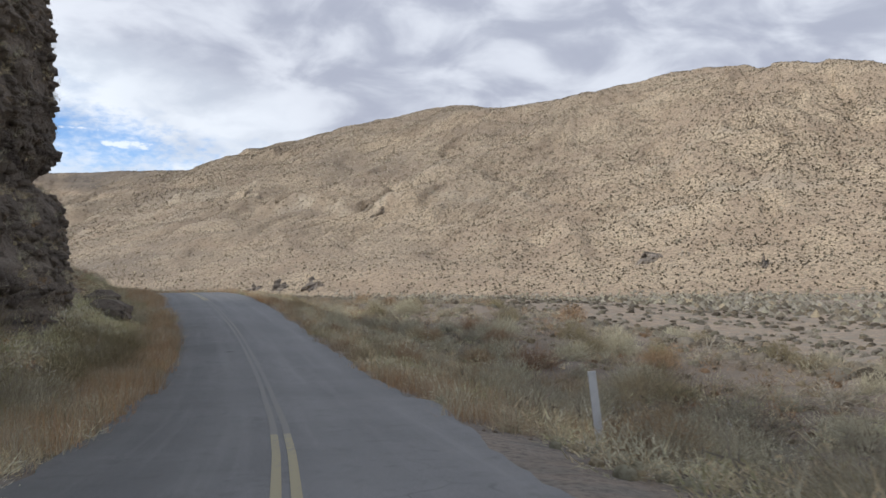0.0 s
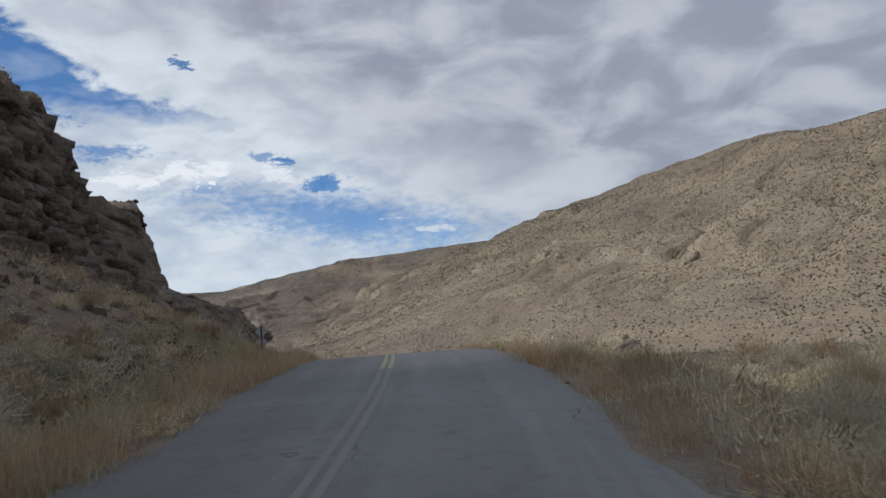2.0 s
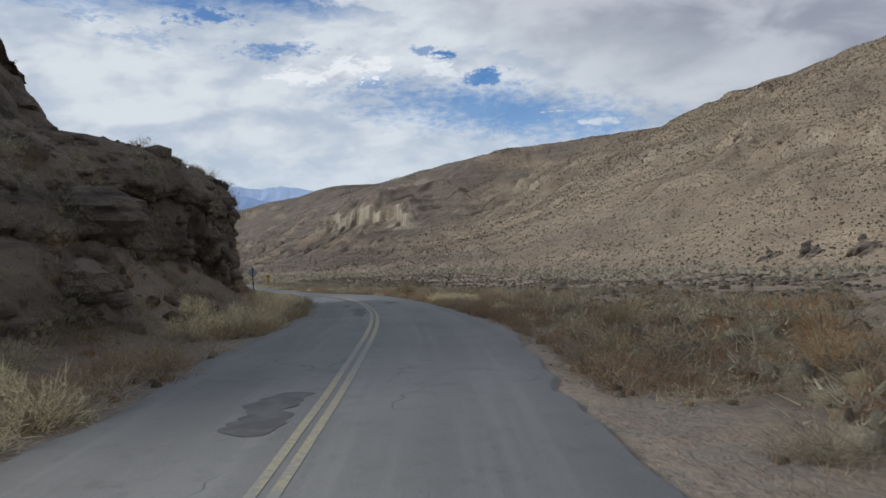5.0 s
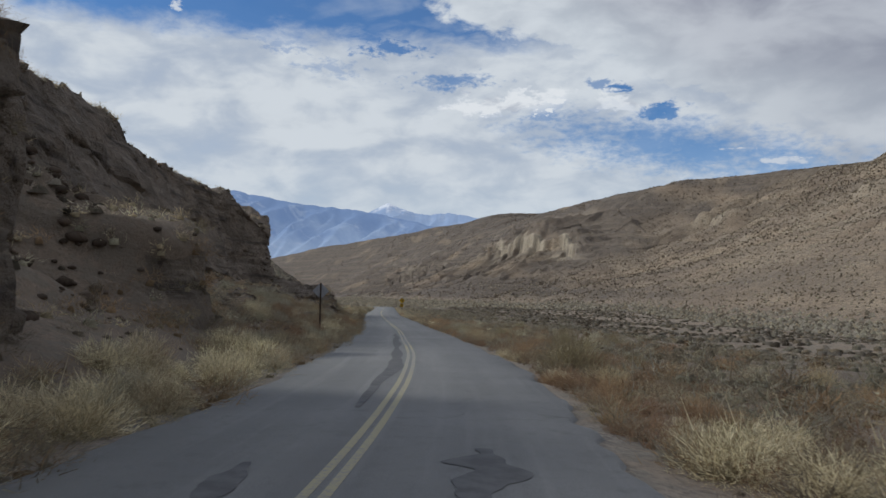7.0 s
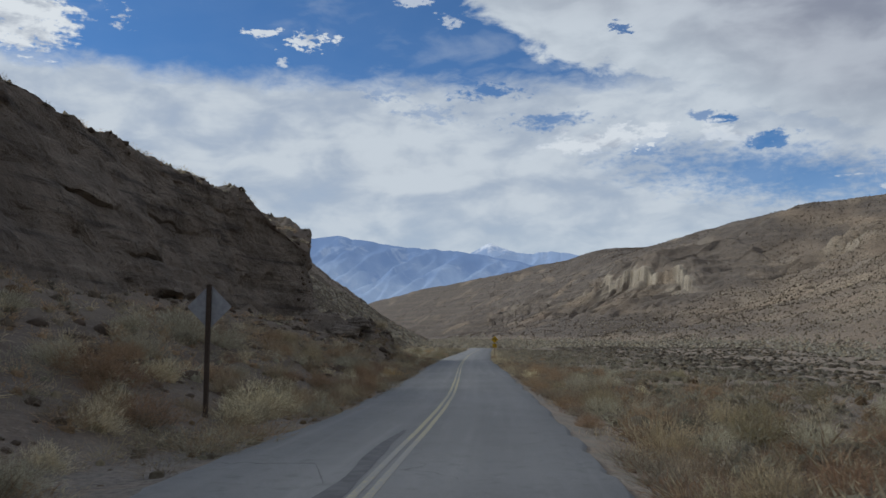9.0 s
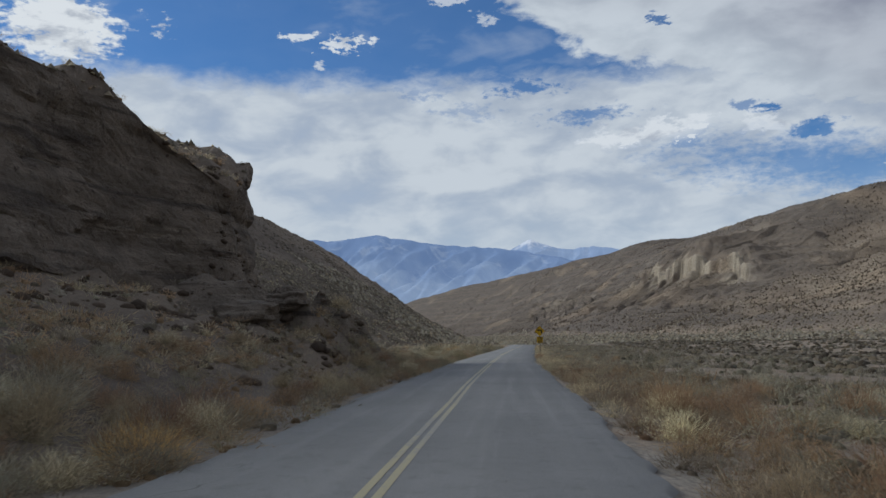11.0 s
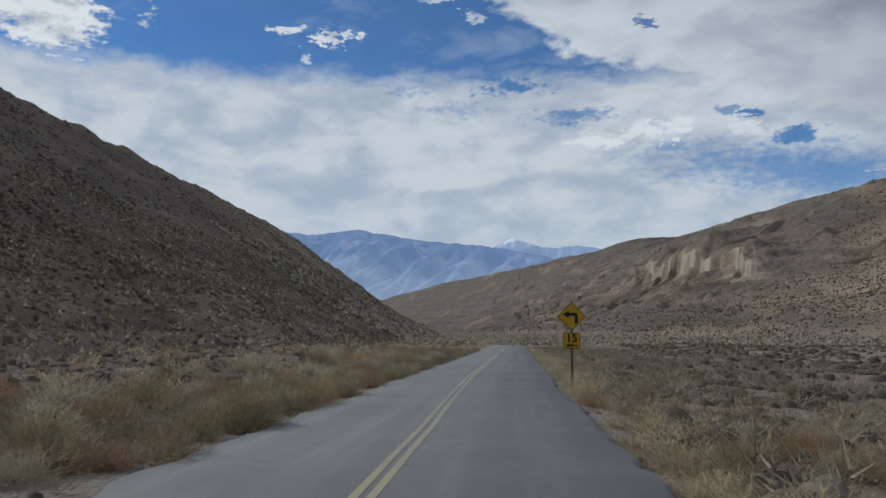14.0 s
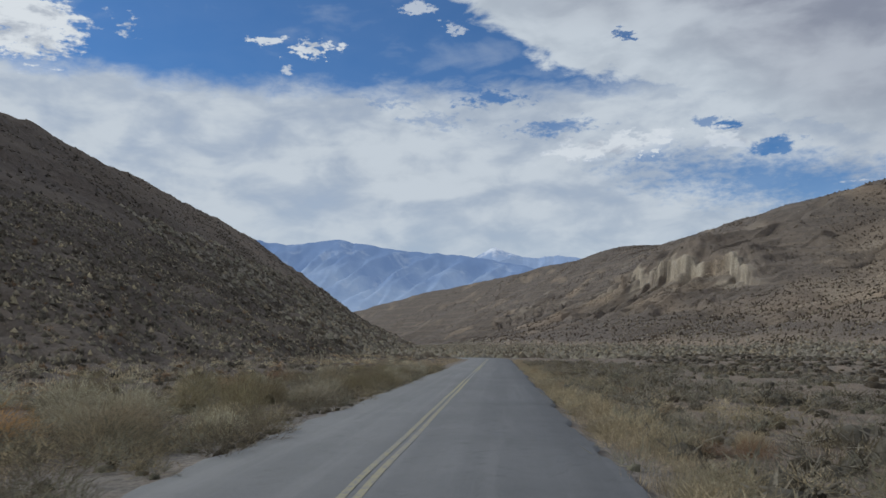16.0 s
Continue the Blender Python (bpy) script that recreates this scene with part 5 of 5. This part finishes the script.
# short dead growth that covers the soil along the road
LITTER = [hummock(rng, 16, 0.5, 0.6, 0.24, 0.006, 3, (0.0,), 0.1) for _ in range(8)]
p, s_, d_, k_ = pick(10500, lambda s, d, g, c, k: ((d > 3.3) & (d < 14) | (d < -3.5) & (d > -11)) * (0.2 + clumped(g, 2.5, 491)) / (1 + (np.abs(d) / 6.5) ** 4), 57, -3, 330)
# growth tinted 1.5 times lighter before s 60, countering the cliff's shade
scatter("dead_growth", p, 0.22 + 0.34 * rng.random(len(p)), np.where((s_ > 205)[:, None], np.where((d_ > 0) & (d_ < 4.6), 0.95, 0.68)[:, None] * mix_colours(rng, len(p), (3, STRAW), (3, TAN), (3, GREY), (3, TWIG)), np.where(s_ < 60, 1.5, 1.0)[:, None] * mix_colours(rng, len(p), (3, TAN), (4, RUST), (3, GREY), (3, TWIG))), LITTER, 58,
        label="short dry growth and litter on the road shoulder", category="dry growth")
# single bushes near the road
BUSH_KINDS = {
    "rabbitbrush": ("pale yellow dry rabbitbrush with seed tufts beside the road", (0.48, 0.42, 0.28), (0.78, 0.73, 0.54), (1900, 0.72, 0.66, 0.065, 0.0045)),
    "sage_bush": ("grey-green sagebrush bush on sandy ground", (0.42, 0.40, 0.32), (0.50, 0.48, 0.385), (1900, 0.66, 0.68, 0.065, 0.004)),
    "brown_bush": ("rusty brown dry bush at the road edge", (0.33, 0.24, 0.165), (0.39, 0.28, 0.19), (1900, 0.62, 0.66, 0.08, 0.0033)),
    "tan_bush": ("tan dry bush with fine bare stems", (0.39, 0.335, 0.24), (0.48, 0.41, 0.29), (1900, 0.68, 0.62, 0.085, 0.0032)),
    "straw_bush": ("pale straw-coloured soft dry bush by the road", (0.34, 0.305, 0.23), (0.40, 0.36, 0.27), (1900, 0.64, 0.66, 0.085, 0.003)),
    "olive_bush": ("dull olive-brown twiggy bush on the sandy flat", (0.26, 0.225, 0.155), (0.33, 0.30, 0.20), (1900, 0.74, 0.66, 0.08, 0.0034)),
    "orange_bush": ("orange-brown dry bush among straw grass", (0.45, 0.30, 0.165), (0.55, 0.37, 0.19), (1900, 0.60, 0.68, 0.07, 0.0035)),
}
BUSH_MESHES = {}
for kind_, (label_, stem_c, leaf_c, shape) in BUSH_KINDS.items():
    for variant in range(3):
        v, t, po = hummock(rng, *shape, sides=10, rings=(0.0, 24.0, 48.0, 70.0), fill=0.32)
        jit = (0.75 + 0.5 * rng.random(len(v) // 3 + 1)).repeat(3)[:len(v), None]
        stem = (rng.random(len(v) // 3 + 1) < 0.3).repeat(3)[:len(v)] | (po == 0)
        # heart colour cut to 0.72, standing for shade within the bush
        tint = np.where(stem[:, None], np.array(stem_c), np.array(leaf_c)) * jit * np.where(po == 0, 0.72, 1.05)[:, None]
        tint = np.concatenate([tint, np.ones((len(v), 1))], 1)
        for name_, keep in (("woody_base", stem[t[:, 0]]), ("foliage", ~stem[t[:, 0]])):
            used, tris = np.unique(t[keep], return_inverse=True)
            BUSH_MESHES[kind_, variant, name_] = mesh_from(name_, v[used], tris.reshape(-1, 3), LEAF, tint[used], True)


def ground_at(s, d):
    """A place on the ground at s along the road and d to its right."""
    i = int(np.clip(np.searchsorted(S, s) - 1, 0, NS - 2))
    u = (s - S[i]) / (S[i + 1] - S[i])
    row = GRID[i] * (1 - u) + GRID[i + 1] * u
    off = DIST[i] * (1 - u) + DIST[i + 1] * u
    j = int(np.argmin(np.abs(off - d)))
    n = axis(np.array([s]))[1][0]
    q = row[j].copy()
    q[:2] += n * (d - off[j])
    return q


def bush(kind_, s, d, size, tall=1.0):
    """One bush: twigs, its heart tinted darker for inner shade, under a head of fine foliage."""
    q = ground_at(s, d)
    root = new(kind_)
    root.location = (q[0], q[1], q[2] - 0.04)
    root.rotation_euler = (0, 0, rng.random() * 6.283)
    root.scale = (size, size, size * tall)
    variant = int(rng.integers(3))
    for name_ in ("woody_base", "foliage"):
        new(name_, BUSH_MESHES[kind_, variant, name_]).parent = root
    return tagged(root, BUSH_KINDS[kind_][0], "bush", "bushes along the road")


def bush_row(n, s0, s1, d0, d1, shares, size=(0.7, 1.3)):
    kinds = list(shares)
    w = np.array([shares[k] for k in kinds], float)
    for _ in range(n):
        s, d = s0 + (s1 - s0) * rng.random(), d0 + (d1 - d0) * rng.random() ** 1.3
        # none on the rock faces: those stand at their foot
        while abs(d) > abs(d0) and ground_at(s, d)[2] - ground_at(s, d0)[2] > 0.6 + 0.35 * abs(d - d0):
            d -= 0.4 * (1 if d > 0 else -1)
        if 84 < s < 93 and -7.6 < d < -4.4:
            continue                        # open ground round the sign
        bush(kinds[rng.choice(len(kinds), p=w / w.sum())], s, d, size[0] + (size[1] - size[0]) * rng.random(), 0.75 + 0.35 * rng.random())


ALL = {"rabbitbrush": 2, "sage_bush": 3, "brown_bush": 3, "tan_bush": 3}
bush_row(34, 4, 44, -3.5, -6.8, {"sage_bush": 3, "olive_bush": 5, "tan_bush": 2}, (0.9, 1.6))
bush_row(30, 44, 100, -3.4, -9, ALL)
bush_row(52, 106, 146, -3.4, -5.6, {"rabbitbrush": 6, "sage_bush": 1, "tan_bush": 1}, (0.8, 1.3))
bush_row(48, 150, 215, -3.4, -9, {"rabbitbrush": 4, "brown_bush": 4, "tan_bush": 2, "sage_bush": 1})
bush_row(30, 215, 268, -3.4, -9, {"brown_bush": 5, "tan_bush": 2, "rabbitbrush": 1, "sage_bush": 2}, (0.7, 1.3))
bush_row(64, 266, 335, -3.4, -11, {"straw_bush": 2, "olive_bush": 4, "brown_bush": 1, "sage_bush": 4}, (0.9, 1.6))
bush_row(64, 4, 60, 4.9, 14, {"sage_bush": 4, "tan_bush": 3, "brown_bush": 2}, (0.9, 1.8))
bush_row(26, 24, 62, 3.5, 6.5, {"brown_bush": 3, "sage_bush": 3, "tan_bush": 2, "olive_bush": 2}, (0.7, 1.2))
bush_row(30, 60, 110, 3.5, 12, {"brown_bush": 6, "sage_bush": 3})
bush_row(54, 104, 150, 3.4, 6.0, {"brown_bush": 7, "tan_bush": 1, "rabbitbrush": 1}, (0.5, 0.9))
bush_row(60, 118, 200, 3.7, 12, {"brown_bush": 6, "olive_bush": 3, "tan_bush": 1, "sage_bush": 2}, (0.7, 1.3))
bush_row(44, 190, 265, 3.6, 11, {"tan_bush": 4, "brown_bush": 3, "rabbitbrush": 1, "sage_bush": 1}, (0.6, 1.0))
bush_row(56, 235, 350, 3.5, 6.5, {"straw_bush": 6, "tan_bush": 2, "brown_bush": 1, "sage_bush": 1}, (0.6, 1.0))
bush_row(60, 18, 75, 12, 34, {"sage_bush": 5, "olive_bush": 4, "brown_bush": 2}, (1.2, 2.2))
bush_row(34, 8, 48, 5.6, 17, {"sage_bush": 7, "tan_bush": 3}, (1.2, 2.3))
bush_row(30, 8, 46, -4.0, -6.5, {"sage_bush": 4, "olive_bush": 6}, (1.0, 1.8))
bush_row(24, 73, 96, -3.05, -4.3, {"rabbitbrush": 6, "sage_bush": 1}, (0.9, 1.4))
bush_row(34, 64, 100, -4.2, -11, {"brown_bush": 5, "sage_bush": 3, "tan_bush": 2}, (0.8, 1.6))
bush_row(70, 62, 112, 4.0, 22, {"sage_bush": 3, "olive_bush": 3, "brown_bush": 5}, (0.7, 1.3))
bush_row(46, 168, 206, -4.2, -13, {"brown_bush": 4, "tan_bush": 3, "sage_bush": 3}, (0.9, 1.7))
bush_row(24, 181, 214, -3.5, -5.4, {"brown_bush": 5, "orange_bush": 2, "tan_bush": 2}, (0.8, 1.3))
bush_row(50, 222, 272, -3.1, -8, {"brown_bush": 3, "olive_bush": 4, "sage_bush": 2}, (0.8, 1.4))
bush_row(44, 250, 290, -2.95, -6.5, {"sage_bush": 3, "olive_bush": 5, "brown_bush": 2}, (0.7, 1.2))
bush_row(50, 150, 225, 4.2, 20, {"sage_bush": 3, "olive_bush": 2, "brown_bush": 5}, (0.8, 1.5))
bush("brown_bush", 70.0, -3.5, 1.6, 0.9)
bush("brown_bush", 68.6, -4.3, 1.4, 0.9)
for row in ((175.6, -4.9, 2.0), (177.2, -4.7, 1.6), (180.4, -4.7, 1.4), (182.2, -4.4, 0.9)):
    bush("rabbitbrush", row[0], row[1], row[2], 0.85)
bush("sage_bush", 184.5, -10.0, 2.6, 0.9)
bush("sage_bush", 187.0, -9.5, 2.0, 0.9)
bush("brown_bush", 224.5, 4.6, 1.3, 0.7)
bush("brown_bush", 226.0, 4.8, 1.1, 0.7)

# named bushes that stand out
bush("olive_bush", 142.0, 4.3, 1.7, 1.2)
bush("olive_bush", 143.4, 4.9, 1.5, 1.1)
bush("brown_bush", 143.2, 5.2, 1.3, 1.0)
bush("rabbitbrush", 139.5, 3.6, 0.8, 0.8)
bush("rabbitbrush", 127.6, 5.4, 1.2, 0.8)
bush("rabbitbrush", 129.4, 6.2, 0.9, 0.8)
for row in ((129.5, 4.2, 1.3), (130.6, 5.0, 1.2), (128.6, 4.9, 1.1), (131.5, 4.3, 0.9), (124.5, -4.6, 1.6), (126.5, -4.8, 1.5), (128.5, -4.7, 1.4), (131.0, -4.6, 1.5), (133.5, -4.7, 1.2),
            (173.5, -4.6, 1.4), (175.0, -4.5, 1.1), (177.0, -4.2, 0.8)):
    bush("rabbitbrush", row[0], row[1], row[2], 0.85)
bush("brown_bush", 205.0, -4.8, 1.5, 1.0)
bush("sage_bush", 178.0, -9.0, 1.6, 0.9)
bush("straw_bush", 290.2, -5.0, 1.7, 1.0)
bush("straw_bush", 291.5, -5.2, 1.5, 1.0)
bush("rabbitbrush", 296.0, -4.8, 1.0, 0.8)
bush("brown_bush", 50.5, 3.7, 1.0, 0.9)
bush("sage_bush", 53.0, 4.2, 1.3, 0.9)
bush("tan_bush", 232.0, -7.7, 1.5, 0.9)
bush("orange_bush", 289.8, -6.8, 1.5, 0.9)
bush("orange_bush", 290.6, -7.8, 1.2, 0.9)
bush("sage_bush", 267.0, -6.0, 1.0, 0.8)


def stone(rng, n=7):
    """A rough broken stone, about a metre across."""
    bm = bmesh.new()
    bmesh.ops.create_icosphere(bm, subdivisions=1, radius=0.5)
    for v in bm.verts:
        v.co *= 0.7 + 0.5 * rng.random()
        v.co.z *= 0.62
        v.co.x = round(v.co.x * 4) / 4 * 0.5 + v.co.x * 0.5
    bm.verts.ensure_lookup_table()
    v = np.array([q.co[:] for q in bm.verts])
    t = np.array([[q.index for q in f.verts] for f in bm.faces])
    bm.free()
    return v, t


STONES = [stone(rng) for _ in range(8)]


def rubble(name, count, weight, seed, s0, s1, size, label):
    p, s_, d_, k_ = pick(count, weight, seed, s0, s1)
    ob = scatter(name, p, size[0] + size[1] * rng.random(count) ** 3, np.array((0.2, 0.17, 0.14)) * (0.6 + 0.8 * rng.random((count, 1))), STONES, seed + 1, label=label, category="rocks")
    return ob


rubble("rubble", 2600, lambda s, d, g, c, k: (d < -5.5) * (d > -26) * (c < 0.6) * clumped(g, 4.0, 461) / (1 + (d / 14) ** 2), 41, 20, 260, (0.12, 0.75), "broken dark stones scattered below the cliffs")
rubble("mound_rubble", 900, lambda s, d, g, c, k: (d < -6) * (d > -17) * np.exp(-((s - 229) / 11) ** 2), 45, 200, 256, (0.12, 0.6), "brown broken stones on the rocky bank")
rubble("shoulder_stones", 1500, lambda s, d, g, c, k: ((d > 3.0) & (d < 7) | (d < -3.1) & (d > -6)) * clumped(g, 3.0, 471), 43, -5, 330, (0.03, 0.12), "small gravel stones on the road shoulder")


def rock_blocks(name, count, weight, seed, s0, s1, size, label):
    """Angular blocks standing half out of a shattered rock face."""
    r = np.random.default_rng(seed)
    p = pick(count, weight, seed, s0, s1)[0]
    vs, ts, at = [], [], 0
    for q in p:
        tv, tt = STONES[int(r.integers(len(STONES)))]
        a = r.random() * 6.283
        k = (size[0] + size[1] * r.random() ** 2) * np.array((1.0, 1.0, 0.8 + 0.7 * r.random()))
        w = tv * k
        vs.append(np.stack([w[:, 0] * math.cos(a) - w[:, 1] * math.sin(a), w[:, 0] * math.sin(a) + w[:, 1] * math.cos(a), w[:, 2]], -1) + q)
        ts.append(tt + at)
        at += len(tv)
    ob = new(name, mesh_from(name, np.concatenate(vs), np.concatenate(ts), ROCK))
    return tagged(ob, label, "rocks", kind="stuff")


rock_blocks("rock_blocks", 1200, lambda s, d, g, c, k: (c > 0.45) * (d > -16) * (d < -5.5) * (s < 47.5), 47, 18, 48, (0.25, 0.55), "dark angular blocks of a shattered cliff face")
rock_blocks("rock_blocks", 1500, lambda s, d, g, c, k: (c > 0.3) * (d > -22) * (d < -13.5) * np.where(s > 78, 3.0, 1.0), 49, 50, 90, (0.5, 1.7), "dark knobbly blocks along a weathered rock face")
rock_blocks("rock_blocks", 420, lambda s, d, g, c, k: (c > 0.4) * (d > -12) * (d < -5.2), 51, 97, 137, (0.25, 0.9), "brown angular blocks and ledges on a stepped rock face")


def boulder(s, d, size, seed):
    """One large stone with layered faces."""
    r = np.random.default_rng(seed)
    bm = bmesh.new()
    bmesh.ops.create_icosphere(bm, subdivisions=3, radius=0.5)
    off = r.random(3) * 50
    for v in bm.verts:
        q = v.co.copy()
        k = 1 + 0.35 * noise.noise(q * 2.2 + Vector(off)) + 0.16 * noise.noise(q * 6 + Vector(off)) + 0.10 * (math.floor(q.z * 7) % 2)
        v.co = Vector((q.x * 1.25, q.y * 0.9, q.z * 0.62)) * k
    q = ground_at(s, d)
    ob = part("boulder", bm, ROCK)
    ob.location, ob.scale = (q[0], q[1], q[2] + 0.12 * size), (size, size, size)
    ob.rotation_euler = (0, 0, r.random() * 6)
    return tagged(ob, "dark weathered boulder lying in dry brush", "boulder", "boulders by the road")


for k, row in enumerate(((268.5, -7.4, 1.3), (40.5, -5.6, 1.9), (42.6, -5.9, 1.5), (44.6, -6.0, 1.8), (104, -6.2, 1.5), (106.5, -6.9, 2.2), (98, -8.0, 1.6), (226, -9.0, 1.8), (223, -10.0, 2.4), (90, -9.5, 1.4), (85, -11, 1.8), (132, 12.0, 1.6), (134.5, 14.0, 1.3))):
    boulder(*row, 700 + k)

# ---- signs and posts ----


def plate(pts2, thick, bevel=0.0):
    """A flat plate in the x-z plane from an outline, facing -y."""
    bm = bmesh.new()
    vs = [bm.verts.new((x, 0, z)) for x, z in pts2]
    f = bm.faces.new(vs)
    ext = bmesh.ops.extrude_face_region(bm, geom=[f])
    bmesh.ops.translate(bm, verts=[g for g in ext["geom"] if isinstance(g, bmesh.types.BMVert)], vec=(0, thick, 0))
    bmesh.ops.recalc_face_normals(bm, faces=bm.faces)
    return bm


def rounded(half_w, half_h, r, turn=0.0, n=5):
    out = []
    for k, (cx, cz) in enumerate(((half_w - r, half_h - r), (-half_w + r, half_h - r), (-half_w + r, -half_h + r), (half_w - r, -half_h + r))):
        for i in range(n + 1):
            a = radians(90 * k + 90 * i / n)
            x, z = cx + r * math.cos(a), cz + r * math.sin(a)
            out.append((x * math.cos(turn) - z * math.sin(turn), x * math.sin(turn) + z * math.cos(turn)))
    return out


def band(outer, inner, y=-0.003):
    """A flat ring between two outlines with the same count."""
    bm = bmesh.new()
    a = [bm.verts.new((x, y, z)) for x, z in outer]
    b = [bm.verts.new((x, y, z)) for x, z in inner]
    for i in range(len(a)):
        j = (i + 1) % len(a)
        bm.faces.new((a[i], a[j], b[j], b[i]))
    bmesh.ops.recalc_face_normals(bm, faces=bm.faces)
    for f in bm.faces:
        if f.normal.y > 0:
            f.normal_flip()
    return bm


def box(x0, x1, y0, y1, z0, z1, bevel=0.004):
    bm = bmesh.new()
    bmesh.ops.create_cube(bm, size=1.0)
    for v in bm.verts:
        v.co = ((x0 + x1) / 2 + v.co.x * (x1 - x0), (y0 + y1) / 2 + v.co.y * (y1 - y0), (z0 + z1) / 2 + v.co.z * (z1 - z0))
    if bevel:
        bmesh.ops.bevel(bm, geom=list(bm.edges), offset=bevel, segments=1, affect="EDGES")
    return bm


def letters(text, size, x, z, y, mat, parent, name, weight=0.0):
    cu = bpy.data.curves.new(name, "FONT")
    cu.body, cu.size, cu.align_x, cu.align_y, cu.extrude, cu.offset = text, size, "CENTER", "CENTER", 0.0015, weight
    tmp = bpy.data.objects.new(name, cu)
    scene.collection.objects.link(tmp)
    bpy.context.view_layer.update()
    me = bpy.data.meshes.new_from_object(tmp.evaluated_get(bpy.context.evaluated_depsgraph_get()))
    bpy.data.objects.remove(tmp)
    me.transform(Matrix.Translation((x, y, z)) @ Matrix.Rotation(radians(90), 4, "X"))
    me.materials.clear()
    me.materials.append(mat)
    ob = new(name, me)
    ob.parent = parent
    return ob


def disc(r, x, z, y0, y1, n=10):
    return plate([(x + r * math.cos(2 * math.pi * k / n), z + r * math.sin(2 * math.pi * k / n)) for k in range(n)], y1 - y0)


def u_post(z0, z1, y=0.02):
    """A steel channel post with flanges."""
    prof = [(-0.045, 0.0), (-0.028, 0.0), (-0.020, 0.035), (0.020, 0.035), (0.028, 0.0), (0.045, 0.0), (0.045, 0.006), (0.032, 0.006), (0.024, 0.041), (-0.024, 0.041), (-0.032, 0.006), (-0.045, 0.006)]
    bm = bmesh.new()
    lo = [bm.verts.new((px, y + py, z0)) for px, py in prof]
    hi = [bm.verts.new((px, y + py, z1)) for px, py in prof]
    for i in range(len(prof)):
        j = (i + 1) % len(prof)
        bm.faces.new((lo[i], lo[j], hi[j], hi[i]))
    bm.faces.new(hi)
    bmesh.ops.recalc_face_normals(bm, faces=bm.faces)
    return bm


def curve_sign(s, d, centre_z, turn):
    """Yellow diamond with a left-turn arrow over a square speed plate. Faces -y before it is turned."""
    q = ground_at(s, d)
    root = new("curve_sign")
    root.location, root.rotation_euler = (q[0], q[1], q[2]), (0, 0, radians(turn))
    h = centre_z - q[2]
    side = 0.762 / 2
    rot = radians(45)
    shift = lambda o, dz: [(x, z + dz) for x, z in o]
    part("post", u_post(-0.4, h + 0.42), TIMBER, root, "brown weathered sign post")
    dia = part("diamond_plate", plate(shift(rounded(side, side, 0.05, rot), h), 0.004), SIGN_YELLOW, root, "yellow diamond plate with black border")
    part("border", band(shift(rounded(side - 0.008, side - 0.008, 0.045, rot), h), shift(rounded(side - 0.026, side - 0.026, 0.035, rot), h)), SIGN_BLACK, dia)
    arrow = [(0.245, -0.265), (0.245, 0.06), (0.215, 0.12), (0.15, 0.145), (-0.10, 0.145), (-0.10, 0.225), (-0.335, 0.085), (-0.10, -0.055), (-0.10, 0.03), (0.10, 0.03), (0.125, 0.005), (0.125, -0.265)]
    part("arrow", plate([(x * 0.95, z + h) for x, z in arrow[::-1]], 0.0015), SIGN_BLACK, dia, "black bent arrow pointing left").location.y = -0.003
    for dz in (0.40, -0.40):
        part("bolt", disc(0.012, 0, h + dz, 0, 0.006, 8), STEEL, dia).location.y = -0.006
    pz = h - 0.535 - 0.05 - 0.31
    pl = part("speed_plate", plate(shift(rounded(0.315, 0.305, 0.03), pz), 0.004), SIGN_YELLOW, root, "yellow square speed plate reading 15 mph")
    part("border", band(shift(rounded(0.305, 0.295, 0.026), pz), shift(rounded(0.287, 0.277, 0.018), pz)), SIGN_BLACK, pl)
    letters("15", 0.42, 0, pz + 0.085, -0.003, SIGN_BLACK, pl, "numeral", 0.012)
    letters("MPH", 0.19, 0, pz - 0.185, -0.003, SIGN_BLACK, pl, "lettering", 0.005)
    return tagged(root, "yellow left-turn warning sign with 15 mph plate on post", "road sign")


def sign_back(s, d, top_z, turn, two):
    """The bare back of a diamond sign on a dark post. Its back faces -y before it is turned."""
    q = ground_at(s, d)
    root = new("sign_back")
    root.location, root.rotation_euler = (q[0], q[1], q[2]), (0, 0, radians(turn))
    h = top_z - q[2]
    part("post", box(-0.05, 0.05, -0.05, 0.05, -0.4, h, 0.006), WOOD, root, "dark weathered wooden post")
    half = 0.61 / 2 if two else 0.76 / 2
    rows = (h - 0.42, h - 1.15) if two else (h - 0.52,)
    for z in rows:
        pl = part("diamond_plate", plate([(x, z + dz) for x, dz in rounded(half, half, 0.04, radians(45))], 0.004), ALU, root, "bare grey metal back of a diamond plate")
        pl.location.y = 0.056
        for dz in (0.2, -0.2):
            part("bolt", disc(0.014, 0, z + dz, 0, 0.008, 8), STEEL, pl).location.y = -0.012
    lab = "two diamond plates seen from behind on dark post" if two else "grey back of a diamond sign on dark post"
    return tagged(root, lab, "road sign")


def marker_post(s, d):
    q = ground_at(s, d)
    root = new("marker_post")
    root.location, root.rotation_euler = (q[0], q[1], q[2]), (radians(1), radians(-6), radians(8))
    part("blade", box(-0.065, 0.065, -0.008, 0.008, -0.3, 1.22, 0.004), WHITE, root, "flexible white plastic blade")
    part("cap", box(-0.067, 0.067, -0.010, 0.010, 1.19, 1.232, 0.003), WHITE, root)
    return tagged(root, "leaning white plastic roadside marker post", "marker post")


ROAD_AZ = 48.5
curve_sign(272.85, 3.87, 1.02, ROAD_AZ - 2)
sign_back(173.0, -5.2, 2.1, ROAD_AZ, False)
sign_back(92.0, -6.6, 2.85, 36.0, True)
marker_post(11.8, 4.9)
